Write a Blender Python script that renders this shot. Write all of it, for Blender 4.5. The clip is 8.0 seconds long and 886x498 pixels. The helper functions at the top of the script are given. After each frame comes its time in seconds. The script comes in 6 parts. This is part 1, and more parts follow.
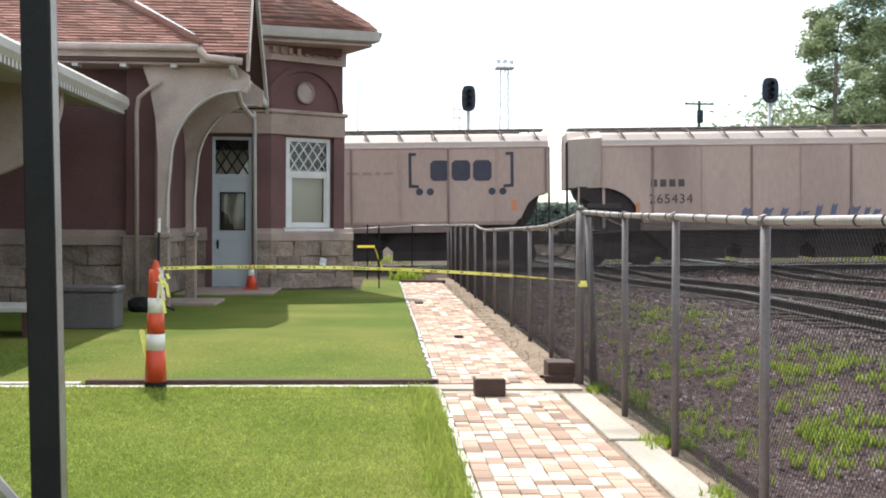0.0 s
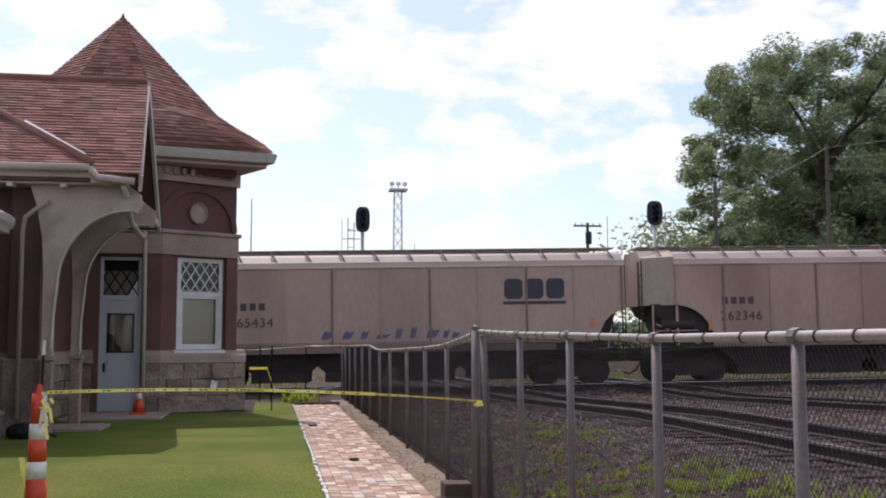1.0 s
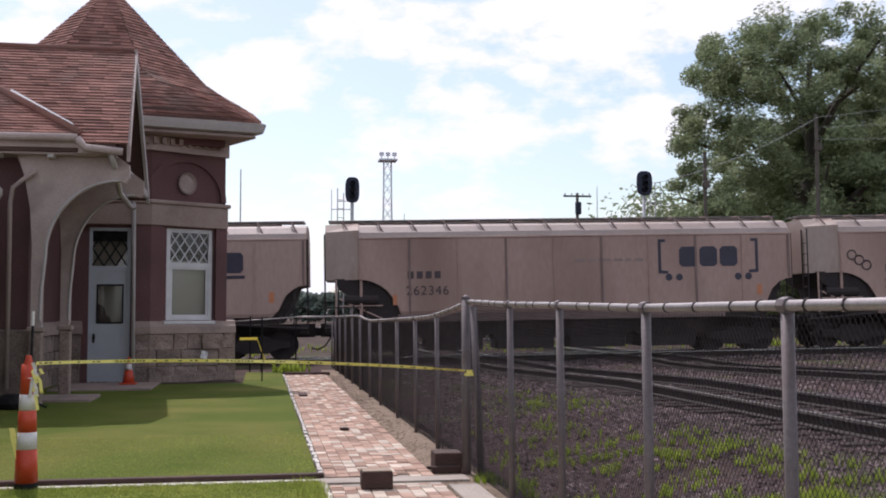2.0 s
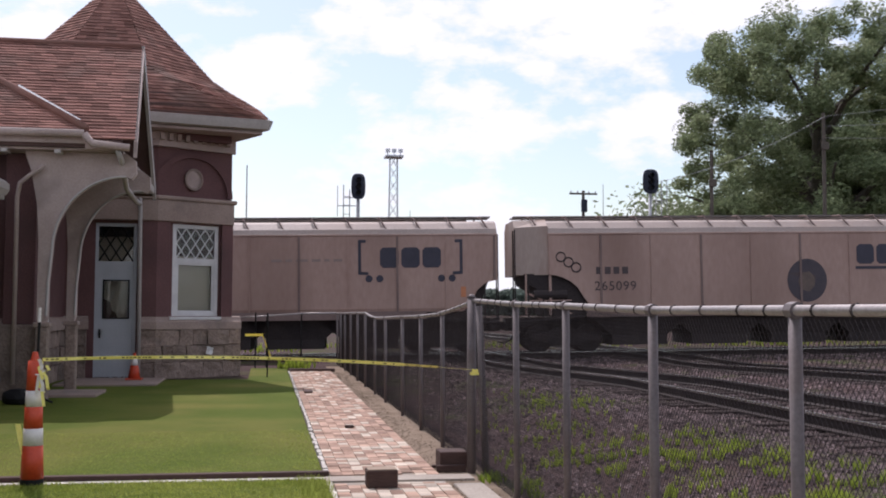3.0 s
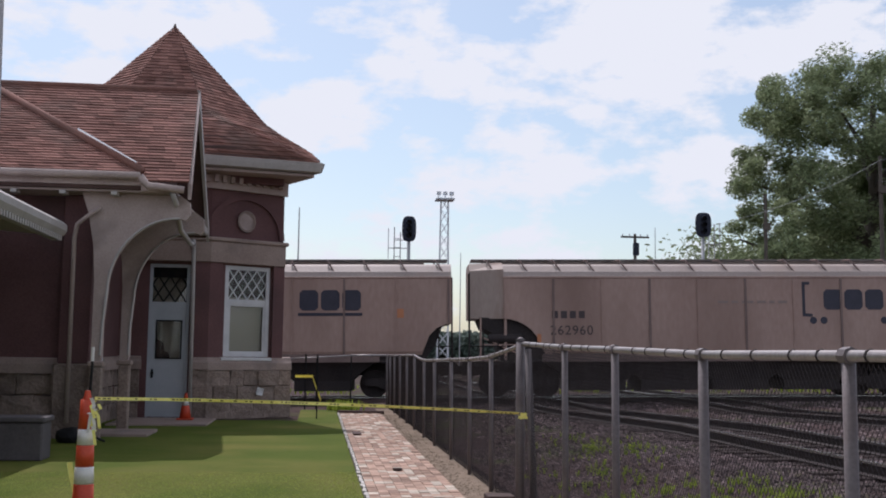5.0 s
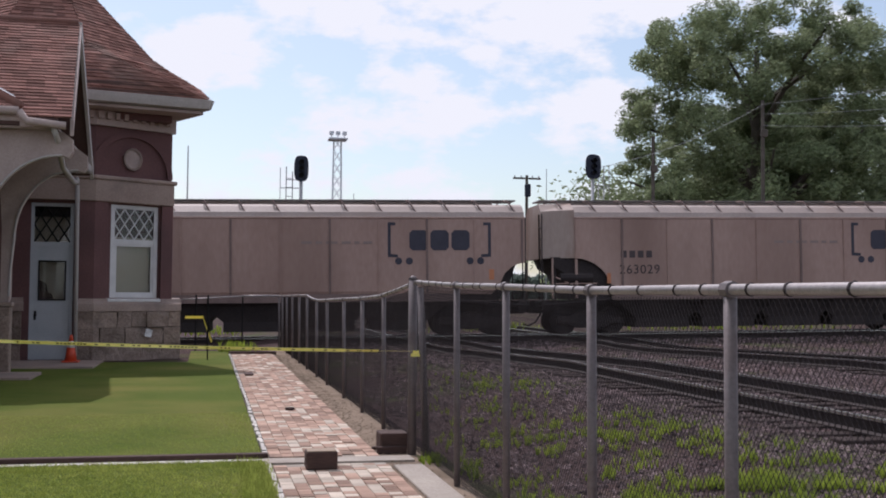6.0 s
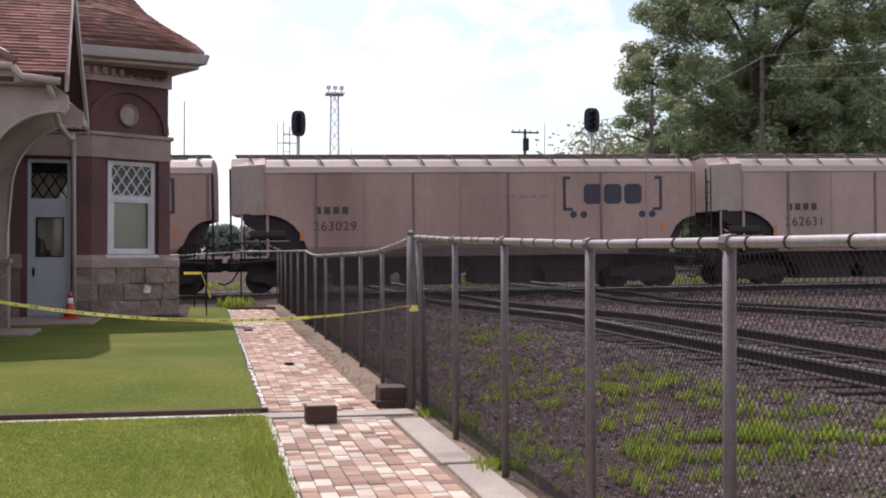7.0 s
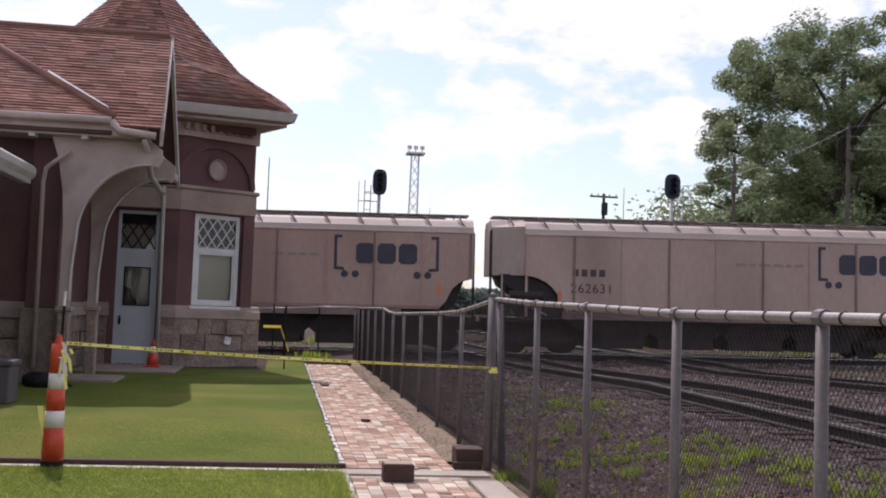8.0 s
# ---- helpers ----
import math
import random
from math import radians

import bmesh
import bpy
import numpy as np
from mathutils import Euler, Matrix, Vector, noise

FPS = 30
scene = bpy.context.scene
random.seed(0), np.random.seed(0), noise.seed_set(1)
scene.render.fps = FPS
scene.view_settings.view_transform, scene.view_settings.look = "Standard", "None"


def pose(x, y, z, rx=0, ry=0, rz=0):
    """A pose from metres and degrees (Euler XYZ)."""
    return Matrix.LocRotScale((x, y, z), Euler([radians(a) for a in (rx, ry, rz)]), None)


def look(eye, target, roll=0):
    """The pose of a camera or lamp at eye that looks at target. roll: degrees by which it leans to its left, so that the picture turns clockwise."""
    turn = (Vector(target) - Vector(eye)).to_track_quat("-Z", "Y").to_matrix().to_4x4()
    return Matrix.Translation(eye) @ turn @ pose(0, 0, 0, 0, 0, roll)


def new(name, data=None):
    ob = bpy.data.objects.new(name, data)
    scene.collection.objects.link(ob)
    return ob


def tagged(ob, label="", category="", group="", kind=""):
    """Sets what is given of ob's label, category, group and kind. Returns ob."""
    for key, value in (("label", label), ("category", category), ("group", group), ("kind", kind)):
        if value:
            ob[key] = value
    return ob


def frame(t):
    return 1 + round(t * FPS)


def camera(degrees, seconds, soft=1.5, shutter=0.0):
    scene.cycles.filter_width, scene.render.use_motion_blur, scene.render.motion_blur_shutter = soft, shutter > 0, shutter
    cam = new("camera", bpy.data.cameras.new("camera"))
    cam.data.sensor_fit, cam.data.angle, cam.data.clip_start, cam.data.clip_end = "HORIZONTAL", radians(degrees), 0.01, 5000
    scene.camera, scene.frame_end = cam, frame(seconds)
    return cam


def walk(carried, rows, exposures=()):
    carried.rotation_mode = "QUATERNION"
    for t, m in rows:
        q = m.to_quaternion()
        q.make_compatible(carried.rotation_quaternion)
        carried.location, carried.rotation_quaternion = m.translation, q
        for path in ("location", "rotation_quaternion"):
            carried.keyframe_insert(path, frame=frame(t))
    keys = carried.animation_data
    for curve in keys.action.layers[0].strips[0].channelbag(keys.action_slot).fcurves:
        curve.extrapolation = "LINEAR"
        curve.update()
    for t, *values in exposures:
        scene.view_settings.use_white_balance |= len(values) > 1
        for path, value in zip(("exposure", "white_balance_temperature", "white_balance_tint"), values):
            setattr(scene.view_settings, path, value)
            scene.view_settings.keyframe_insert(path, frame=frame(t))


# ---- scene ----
# brightening and darkening of the clip's own camera: seconds, stops, kelvin, tint
EXPOSURES = [(0.0, 1.1, 6240, 11), (0.5, 0.7, 6260, 17), (0.8, 0.3, 6210, 24), (1.5, 0.05, 6160, 26), (2.0, 0.1, 6160, 26), (3.5, 0.08, 6210, 27), (4.1, -0.05, 6110, 23), (5.5, -0.2, 6010, 23), (6.0, -0.1, 6060, 25), (6.5, 0.08, 6210, 27), (7.0, 0.3, 6310, 28), (7.5, 0.42, 6310, 28), (8.0, 0.12, 6260, 28)]
cam = camera(44.85, 8.0, soft=1.9)
walk(cam, [
    (0.0, pose(0.014, -0.017, 1.556, 88.611, -0.436, -3.403)),
    (0.2, pose(0.015, -0.018, 1.558, 91.238, -0.205, -5.347)),
    (0.5, pose(0.016, -0.020, 1.562, 93.588, -0.784, -7.504)),
    (0.7, pose(0.007, -0.029, 1.557, 94.470, -0.242, -8.459)),
    (1.0, pose(-0.006, -0.042, 1.550, 95.058, -0.038, -9.046)),
    (1.5, pose(-0.006, -0.032, 1.561, 93.666, -0.078, -9.628)),
    (2.0, pose(-0.007, -0.031, 1.548, 93.481, 0.061, -9.586)),
    (2.2, pose(-0.009, -0.031, 1.553, 93.178, 0.628, -9.460)),
    (3.3, pose(-0.017, -0.029, 1.580, 93.395, -0.857, -8.967)),
    (3.5, pose(-0.019, -0.029, 1.585, 93.911, -0.997, -8.488)),
    (4.0, pose(-0.011, -0.033, 1.577, 96.003, -1.119, -7.829)),
    (4.2, pose(-0.008, -0.032, 1.575, 96.393, -1.140, -7.514)),
    (5.3, pose(0.009, -0.025, 1.566, 95.232, -0.774, -6.555)),
    (5.5, pose(0.012, -0.024, 1.564, 94.925, -0.573, -8.271)),
    (5.8, pose(0.013, -0.010, 1.555, 93.141, 0.019, -11.416)),
    (6.0, pose(0.013, -0.001, 1.549, 92.458, -0.533, -12.326)),
    (6.2, pose(0.016, 0.007, 1.547, 92.064, -0.323, -12.513)),
    (6.5, pose(0.021, 0.019, 1.544, 91.339, -0.031, -12.835)),
    (7.0, pose(0.020, 0.022, 1.547, 90.048, -0.247, -12.408)),
    (7.5, pose(-0.023, -0.032, 1.566, 91.417, 0.143, -9.816)),
    (8.0, pose(-0.067, -0.051, 1.558, 93.182, -2.252, -8.464)),
], exposures=EXPOSURES)

# ---- world and sun ----
SUN_AZ = radians(-13)      # from +y towards -x
SUN_EL = radians(55)
world = bpy.data.worlds.new("sky")
scene.world = world
world.use_nodes = True
wn, wl = world.node_tree.nodes, world.node_tree.links
wn.clear()
w_out = wn.new("ShaderNodeOutputWorld")
w_bg = wn.new("ShaderNodeBackground")
w_bg.inputs["Strength"].default_value = 0.115
sky = wn.new("ShaderNodeTexSky")
sky.sky_type = "NISHITA"
sky.sun_disc = False
sky.sun_elevation = SUN_EL
sky.sun_rotation = radians(-13)
sky.air_density, sky.dust_density, sky.ozone_density = 1.0, 1.6, 1.0
tc = wn.new("ShaderNodeTexCoord")
mp = wn.new("ShaderNodeMapping")
mp.inputs["Scale"].default_value = (1.0, 1.0, 2.1)
mp.inputs["Location"].default_value = (0.35, 0.1, 0.22)
nz = wn.new("ShaderNodeTexNoise")
nz.inputs["Scale"].default_value = 7.6
nz.inputs["Detail"].default_value = 9.0
nz.inputs["Roughness"].default_value = 0.58
ramp = wn.new("ShaderNodeValToRGB")
ramp.color_ramp.elements[0].position = 0.462
ramp.color_ramp.elements[1].position = 0.548
ramp.color_ramp.elements[0].color = (0.14, 0.14, 0.14, 1)
cloud = wn.new("ShaderNodeMix")
cloud.data_type = "RGBA"
cloud.inputs["B"].default_value = (8.0, 8.4, 8.1, 1)
wl.new(tc.outputs["Generated"], mp.inputs["Vector"])
wl.new(mp.outputs["Vector"], nz.inputs["Vector"])
wl.new(nz.outputs["Fac"], ramp.inputs["Fac"])
wl.new(ramp.outputs["Color"], cloud.inputs["Factor"])
thin = wn.new("ShaderNodeVectorMath")
thin.operation = "MULTIPLY"
thin.inputs[1].default_value = (1.16, 1.24, 1.10)
wl.new(sky.outputs["Color"], thin.inputs[0])
wl.new(thin.outputs[0], cloud.inputs["A"])
wl.new(cloud.outputs["Result"], w_bg.inputs["Color"])
wl.new(w_bg.outputs["Background"], w_out.inputs["Surface"])

sun_data = bpy.data.lights.new("sun", "SUN")
sun_data.energy = 3.1
sun_data.angle = radians(0.5)
sun_data.color = (1.0, 0.95, 0.87)
sun = new("sun", sun_data)
sun.matrix_basis = look((0, 0, 0), (math.sin(-SUN_AZ) * math.cos(SUN_EL), -math.cos(SUN_AZ) * math.cos(SUN_EL), -math.sin(SUN_EL)))

# ---- materials ----
def material(name, c1, c2, rough=0.8, scale=6.0, fine=60.0, bump=0.25, metal=0.0, vary="", amount=0.25, stain=None, stain_at=(0.55, 0.75), stretch=(1, 1, 1), spec=0.5, depth=0.01):
    """A two-scale noise material. vary: '' | 'object' | 'island' shifts the value piece by piece."""
    m = bpy.data.materials.new(name)
    m.use_nodes = True
    n, l = m.node_tree.nodes, m.node_tree.links
    b = n["Principled BSDF"]
    t = n.new("ShaderNodeTexCoord")
    s = n.new("ShaderNodeMapping")
    s.inputs["Scale"].default_value = stretch
    l.new(t.outputs["Object"], s.inputs["Vector"])
    big, small = n.new("ShaderNodeTexNoise"), n.new("ShaderNodeTexNoise")
    big.inputs["Scale"].default_value, big.inputs["Detail"].default_value = scale, 4
    small.inputs["Scale"].default_value, small.inputs["Detail"].default_value = fine, 3
    for q in (big, small):
        l.new(s.outputs["Vector"], q.inputs["Vector"])
    add = n.new("ShaderNodeMath")
    add.operation = "MULTIPLY_ADD"
    add.inputs[1].default_value = 0.5
    l.new(small.outputs["Fac"], add.inputs[0])
    half = n.new("ShaderNodeMath")
    half.operation = "MULTIPLY"
    half.inputs[1].default_value = 0.5
    l.new(big.outputs["Fac"], half.inputs[0])
    l.new(half.outputs[0], add.inputs[2])
    r = n.new("ShaderNodeMapRange")
    r.inputs["From Min"].default_value, r.inputs["From Max"].default_value = 0.33, 0.67
    l.new(add.outputs[0], r.inputs["Value"])
    mix = n.new("ShaderNodeMix")
    mix.data_type = "RGBA"
    mix.inputs["A"].default_value, mix.inputs["B"].default_value = (*c1, 1), (*c2, 1)
    l.new(r.outputs[0], mix.inputs["Factor"])
    col = mix.outputs["Result"]
    if stain:
        sn = n.new("ShaderNodeTexNoise")
        sn.inputs["Scale"].default_value, sn.inputs["Detail"].default_value = scale * 0.6, 6
        off = n.new("ShaderNodeMapping")
        off.inputs["Location"].default_value = (7.3, 2.1, 4.4)
        off.inputs["Scale"].default_value = stretch
        l.new(t.outputs["Object"], off.inputs["Vector"])
        l.new(off.outputs["Vector"], sn.inputs["Vector"])
        sr = n.new("ShaderNodeMapRange")
        sr.inputs["From Min"].default_value, sr.inputs["From Max"].default_value = stain_at
        l.new(sn.outputs["Fac"], sr.inputs["Value"])
        sm = n.new("ShaderNodeMix")
        sm.data_type = "RGBA"
        sm.inputs["B"].default_value = (*stain, 1)
        l.new(sr.outputs[0], sm.inputs["Factor"])
        l.new(col, sm.inputs["A"])
        col = sm.outputs["Result"]
    if vary:
        g = n.new("ShaderNodeObjectInfo" if vary == "object" else "ShaderNodeNewGeometry")
        rnd = g.outputs["Random" if vary == "object" else "Random Per Island"]
        vr = n.new("ShaderNodeMapRange")
        vr.inputs["To Min"].default_value, vr.inputs["To Max"].default_value = 1 - amount, 1 + amount
        l.new(rnd, vr.inputs["Value"])
        hs = n.new("ShaderNodeHueSaturation")
        l.new(vr.outputs[0], hs.inputs["Value"])
        l.new(col, hs.inputs["Color"])
        col = hs.outputs["Color"]
    l.new(col, b.inputs["Base Color"])
    b.inputs["Roughness"].default_value = rough
    b.inputs["Metallic"].default_value = metal
    b.inputs["Specular IOR Level"].default_value = spec
    if bump:
        bp = n.new("ShaderNodeBump")
        bp.inputs["Strength"].default_value = bump
        bp.inputs["Distance"].default_value = depth
        l.new(add.outputs[0], bp.inputs["Height"])
        l.new(bp.outputs["Normal"], b.inputs["Normal"])
    return m


def leafy(name, c1, c2, scale=0.5):
    """Leaves and grass: some light passes through them."""
    m = material(name, c1, c2, 0.75, scale, 8.0, 0, vary="island", amount=0.35, spec=0.12)
    n, l = m.node_tree.nodes, m.node_tree.links
    b, out = n["Principled BSDF"], n["Material Output"]
    tr = n.new("ShaderNodeBsdfTranslucent")
    mx = n.new("ShaderNodeMixShader")
    mx.inputs["Fac"].default_value = 0.45
    l.new(b.inputs["Base Color"].links[0].from_socket, tr.inputs["Color"])
    l.new(b.outputs[0], mx.inputs[1])
    l.new(tr.outputs[0], mx.inputs[2])
    l.new(mx.outputs[0], out.inputs["Surface"])
    return m


SOIL = material("soil", (0.038, 0.025, 0.024), (0.10, 0.066, 0.062), 0.95, 0.9, 26, 0.9, stain=(0.07, 0.085, 0.03), stain_at=(0.52, 0.7), depth=0.05, spec=0.08)
LAWN = material("lawn", (0.063, 0.096, 0.012), (0.113, 0.141, 0.026), 0.9, 0.7, 40, 0.8, stain=(0.165, 0.155, 0.04), stain_at=(0.46, 0.70), depth=0.04, spec=0.08)
BLADE = leafy("grass_blades", (0.21, 0.285, 0.045), (0.40, 0.43, 0.11), 0.7)
WEED = leafy("weeds", (0.19, 0.275, 0.03), (0.36, 0.43, 0.07), 0.8)
# leaf green made paler and greyer to carry the haze
LEAF = leafy("leaves", (0.185, 0.24, 0.125), (0.37, 0.42, 0.235), 0.25)
BARK = material("bark", (0.06, 0.05, 0.04), (0.14, 0.12, 0.10), 0.9, 3, 30, 0.8)
STONES = material("ballast", (0.035, 0.027, 0.028), (0.27, 0.205, 0.20), 0.8, 2, 60, 0.3, vary="island", amount=0.8, spec=0.08)
BRICK_PAVE = material("paving_brick", (0.32, 0.205, 0.152), (0.45, 0.325, 0.255), 0.85, 5, 90, 0.5, vary="object", amount=0.32, stain=(0.24, 0.17, 0.13), spec=0.08)
BRICK_PAVE_FAR = material("paving_brick_far", (0.32, 0.205, 0.152), (0.45, 0.325, 0.255), 0.85, 5, 90, 0.5, vary="island", amount=0.32, stain=(0.24, 0.17, 0.13), spec=0.08)
BRICK_PALE = material("pale_paving_brick", (0.44, 0.37, 0.295), (0.63, 0.555, 0.465), 0.85, 6, 90, 0.4, vary="object", amount=0.22, stain=(0.33, 0.26, 0.20), spec=0.08)
BRICK_PALE_FAR = material("pale_paving_brick_far", (0.44, 0.37, 0.295), (0.63, 0.555, 0.465), 0.85, 6, 90, 0.4, vary="island", amount=0.22, stain=(0.33, 0.26, 0.20), spec=0.08)
SAND = material("sandy_gravel", (0.165, 0.122, 0.09), (0.30, 0.235, 0.175), 0.95, 2.5, 70, 0.8, stain=(0.13, 0.10, 0.07), depth=0.02, spec=0.08)
CONCRETE = material("concrete", (0.29, 0.25, 0.21), (0.43, 0.38, 0.32), 0.9, 2.0, 50, 0.4, stain=(0.20, 0.165, 0.13))
EDGING = material("white_edging", (0.40, 0.37, 0.33), (0.62, 0.59, 0.54), 0.8, 8, 60, 0.4, vary="island", amount=0.22, stain=(0.26, 0.22, 0.16))
FAINT = material("faint_stencil", (0.26, 0.195, 0.18), (0.30, 0.23, 0.21), 0.75, 3, 30, 0)
TIMBER = material("dark_timber", (0.038, 0.02, 0.016), (0.09, 0.048, 0.038), 0.85, 3, 40, 0.6, stretch=(0.3, 3, 3))
TIMBER_TOP = material("pale_timber", (0.28, 0.21, 0.15), (0.42, 0.33, 0.25), 0.85, 3, 40, 0.6, stretch=(0.3, 3, 3))
WALL_BRICK = material("maroon_brick", (0.095, 0.043, 0.045), (0.155, 0.075, 0.072), 0.85, 1.2, 34, 0.5, stain=(0.085, 0.045, 0.045))
STONE = material("rough_stone", (0.17, 0.122, 0.10), (0.32, 0.245, 0.205), 0.9, 2.6, 18, 1.0, vary="object", amount=0.22, stain=(0.12, 0.09, 0.075), depth=0.06)
STONE_BAND = material("sandstone_band", (0.24, 0.175, 0.15), (0.36, 0.275, 0.235), 0.85, 1.5, 30, 0.4, stain=(0.14, 0.11, 0.10))
TRIM = material("painted_trim", (0.38, 0.35, 0.335), (0.50, 0.47, 0.45), 0.55, 3, 30, 0.15, stain=(0.36, 0.33, 0.30), stain_at=(0.6, 0.8))
BEIGE = material("beige_timber", (0.36, 0.275, 0.25), (0.47, 0.375, 0.34), 0.7, 2, 30, 0.2, stain=(0.26, 0.2, 0.18))
WHITE = material("white_paint", (0.52, 0.51, 0.52), (0.66, 0.65, 0.65), 0.45, 4, 40, 0.1)
DOOR_PAINT = material("pale_blue_paint", (0.36, 0.38, 0.41), (0.45, 0.47, 0.50), 0.45, 2, 40, 0.1)
SHINGLE = material("shingle", (0.17, 0.082, 0.066), (0.31, 0.165, 0.135), 0.9, 1.5, 60, 0.3, vary="island", amount=0.34, stain=(0.19, 0.125, 0.105), stain_at=(0.5, 0.72), spec=0.08)
ROOF_FELT = material("roof_felt", (0.07, 0.04, 0.035), (0.12, 0.07, 0.06), 0.95, 2, 40, 0.2)
# plain white in place of the sun's reflection on the metal
FLASHING = material("flashing", (0.72, 0.72, 0.72), (0.82, 0.82, 0.82), 0.4, 4, 40, 0.05)
GALV = material("galvanised_pipe", (0.24, 0.215, 0.21), (0.38, 0.345, 0.335), 0.45, 5, 60, 0.2, metal=0.35, stain=(0.22, 0.15, 0.12), stain_at=(0.62, 0.8))
# rust-stained pipe metal, darkened for the shaded side of the posts
POST = material("shaded_weathered_post", (0.115, 0.094, 0.095), (0.185, 0.158, 0.158), 0.6, 5, 60, 0.2, metal=0.2, stain=(0.12, 0.085, 0.075), stain_at=(0.6, 0.8))
CAR_BAY = material("pale_rusty_bay", (0.35, 0.275, 0.235), (0.43, 0.345, 0.30), 0.7, 1.2, 14, 0.1, stain=(0.24, 0.14, 0.10), stain_at=(0.52, 0.7), stretch=(1, 1, 0.3))
WIRE = material("fence_wire", (0.035, 0.029, 0.03), (0.065, 0.055, 0.056), 0.9, 8, 40, 0, spec=0.1)
BLACK_STEEL = material("black_steel", (0.006, 0.006, 0.007), (0.014, 0.013, 0.014), 0.6, 4, 60, 0.15, spec=0.2)
# black raised towards blue, so haze is in the colour
SIGNAL_BLACK = material("hazed_signal_black", (0.028, 0.033, 0.05), (0.05, 0.058, 0.08), 0.75, 3, 30, 0.1, spec=0.15)
# steel of the far tower, its colour lightened to stand for haze
HAZED_STEEL = material("hazed_steel", (0.58, 0.60, 0.63), (0.72, 0.74, 0.77), 0.6, 3, 30, 0.05)
SIGNAL_GREY = material("signal_grey", (0.30, 0.31, 0.32), (0.45, 0.46, 0.47), 0.5, 3, 30, 0.1, metal=0.3)
LENS = material("dark_lens", (0.01, 0.01, 0.012), (0.02, 0.02, 0.022), 0.5, 3, 30, 0, spec=0.2)
CAR_SIDE = material("weathered_car_side", (0.375, 0.262, 0.225), (0.465, 0.338, 0.292), 0.7, 0.5, 9, 0.05, stain=(0.25, 0.175, 0.15), stain_at=(0.5, 0.8), stretch=(1, 1, 0.35))
CAR_SIDE_2 = material("rusty_car_side", (0.36, 0.235, 0.196), (0.45, 0.315, 0.265), 0.7, 0.5, 9, 0.05, stain=(0.24, 0.15, 0.12), stain_at=(0.45, 0.75), stretch=(1, 1, 0.35))
CAR_ROOF = material("pale_car_roof", (0.28, 0.222, 0.195), (0.38, 0.312, 0.278), 0.6, 0.8, 16, 0.15, stain=(0.33, 0.25, 0.21))
# near-black of the running gear, also of the shade fill under the cars
CAR_DARK = material("dark_underframe", (0.018, 0.014, 0.015), (0.045, 0.034, 0.033), 0.85, 1.5, 20, 0.4)
RIB = material("grimy_rib", (0.16, 0.11, 0.10), (0.25, 0.18, 0.16), 0.8, 1.5, 20, 0.2)
WALKWAY = material("walkway_grating", (0.12, 0.105, 0.10), (0.20, 0.18, 0.17), 0.7, 3, 40, 0.2)
NAVY = material("navy_paint", (0.028, 0.028, 0.045), (0.052, 0.05, 0.075), 0.6, 3, 30, 0.05)
STENCIL = material("faded_stencil", (0.05, 0.038, 0.042), (0.085, 0.063, 0.065), 0.7, 3, 30, 0.05)
GRAFFITI = material("blue_spray_paint", (0.08, 0.09, 0.17), (0.13, 0.13, 0.20), 0.6, 3, 30, 0.05)
RUST_PATCH = material("worn_brown_paint", (0.10, 0.075, 0.065), (0.16, 0.12, 0.10), 0.7, 4, 30, 0.05)
DARK_DISC = material("dark_painted_disc", (0.04, 0.035, 0.05), (0.075, 0.06, 0.07), 0.6, 3, 30, 0.05)
ORANGE_PATCH = material("orange_patch", (0.50, 0.18, 0.08), (0.60, 0.25, 0.12), 0.6, 3, 30, 0.05)
RAIL_STEEL = material("rail_head", (0.45, 0.44, 0.44), (0.6, 0.59, 0.58), 0.25, 3, 50, 0.05, metal=0.9)
RAIL_RUST = material("rail_web", (0.018, 0.012, 0.012), (0.04, 0.027, 0.024), 0.85, 3, 50, 0.3)
TIE = material("creosoted_tie", (0.028, 0.021, 0.02), (0.07, 0.054, 0.05), 0.9, 2, 40, 0.5, vary="island", amount=0.3, spec=0.08)
CONE_ORANGE = material("cone_orange", (0.47, 0.04, 0.012), (0.58, 0.07, 0.02), 0.5, 4, 40, 0.1)
CONE_WHITE = material("cone_white", (0.60, 0.56, 0.54), (0.74, 0.70, 0.67), 0.45, 4, 40, 0.1)
TAPE = material("yellow_tape", (0.74, 0.64, 0.12), (0.84, 0.76, 0.22), 0.35, 4, 30, 0.1)
TAPE_INK = material("tape_ink", (0.10, 0.09, 0.03), (0.15, 0.13, 0.05), 0.4, 4, 30, 0)
GREY_BOX = material("grey_box", (0.07, 0.06, 0.065), (0.11, 0.095, 0.10), 0.7, 2, 30, 0.2)
# the window's blind, and the panels added for a light room behind the door
TAN_INDOOR = material("tan_blind_and_room", (0.312, 0.252, 0.198), (0.360, 0.300, 0.240), 0.8, 2, 30, 0.1)
# distant green with haze mixed into its colour
FAR_WOOD = leafy("far_foliage", (0.13, 0.17, 0.14), (0.20, 0.24, 0.20), 0.1)
INDOOR = material("indoor_wall", (0.035, 0.028, 0.025), (0.06, 0.05, 0.045), 0.9, 1, 20, 0.1)
GLASS = bpy.data.materials.new("window_glass")
GLASS.use_nodes = True
_g = GLASS.node_tree.nodes["Principled BSDF"]
_g.inputs["Base Color"].default_value = (0.9, 0.95, 0.95, 1)
_g.inputs["Roughness"].default_value = 0.03
_g.inputs["Transmission Weight"].default_value = 1.0
_g.inputs["IOR"].default_value = 1.45

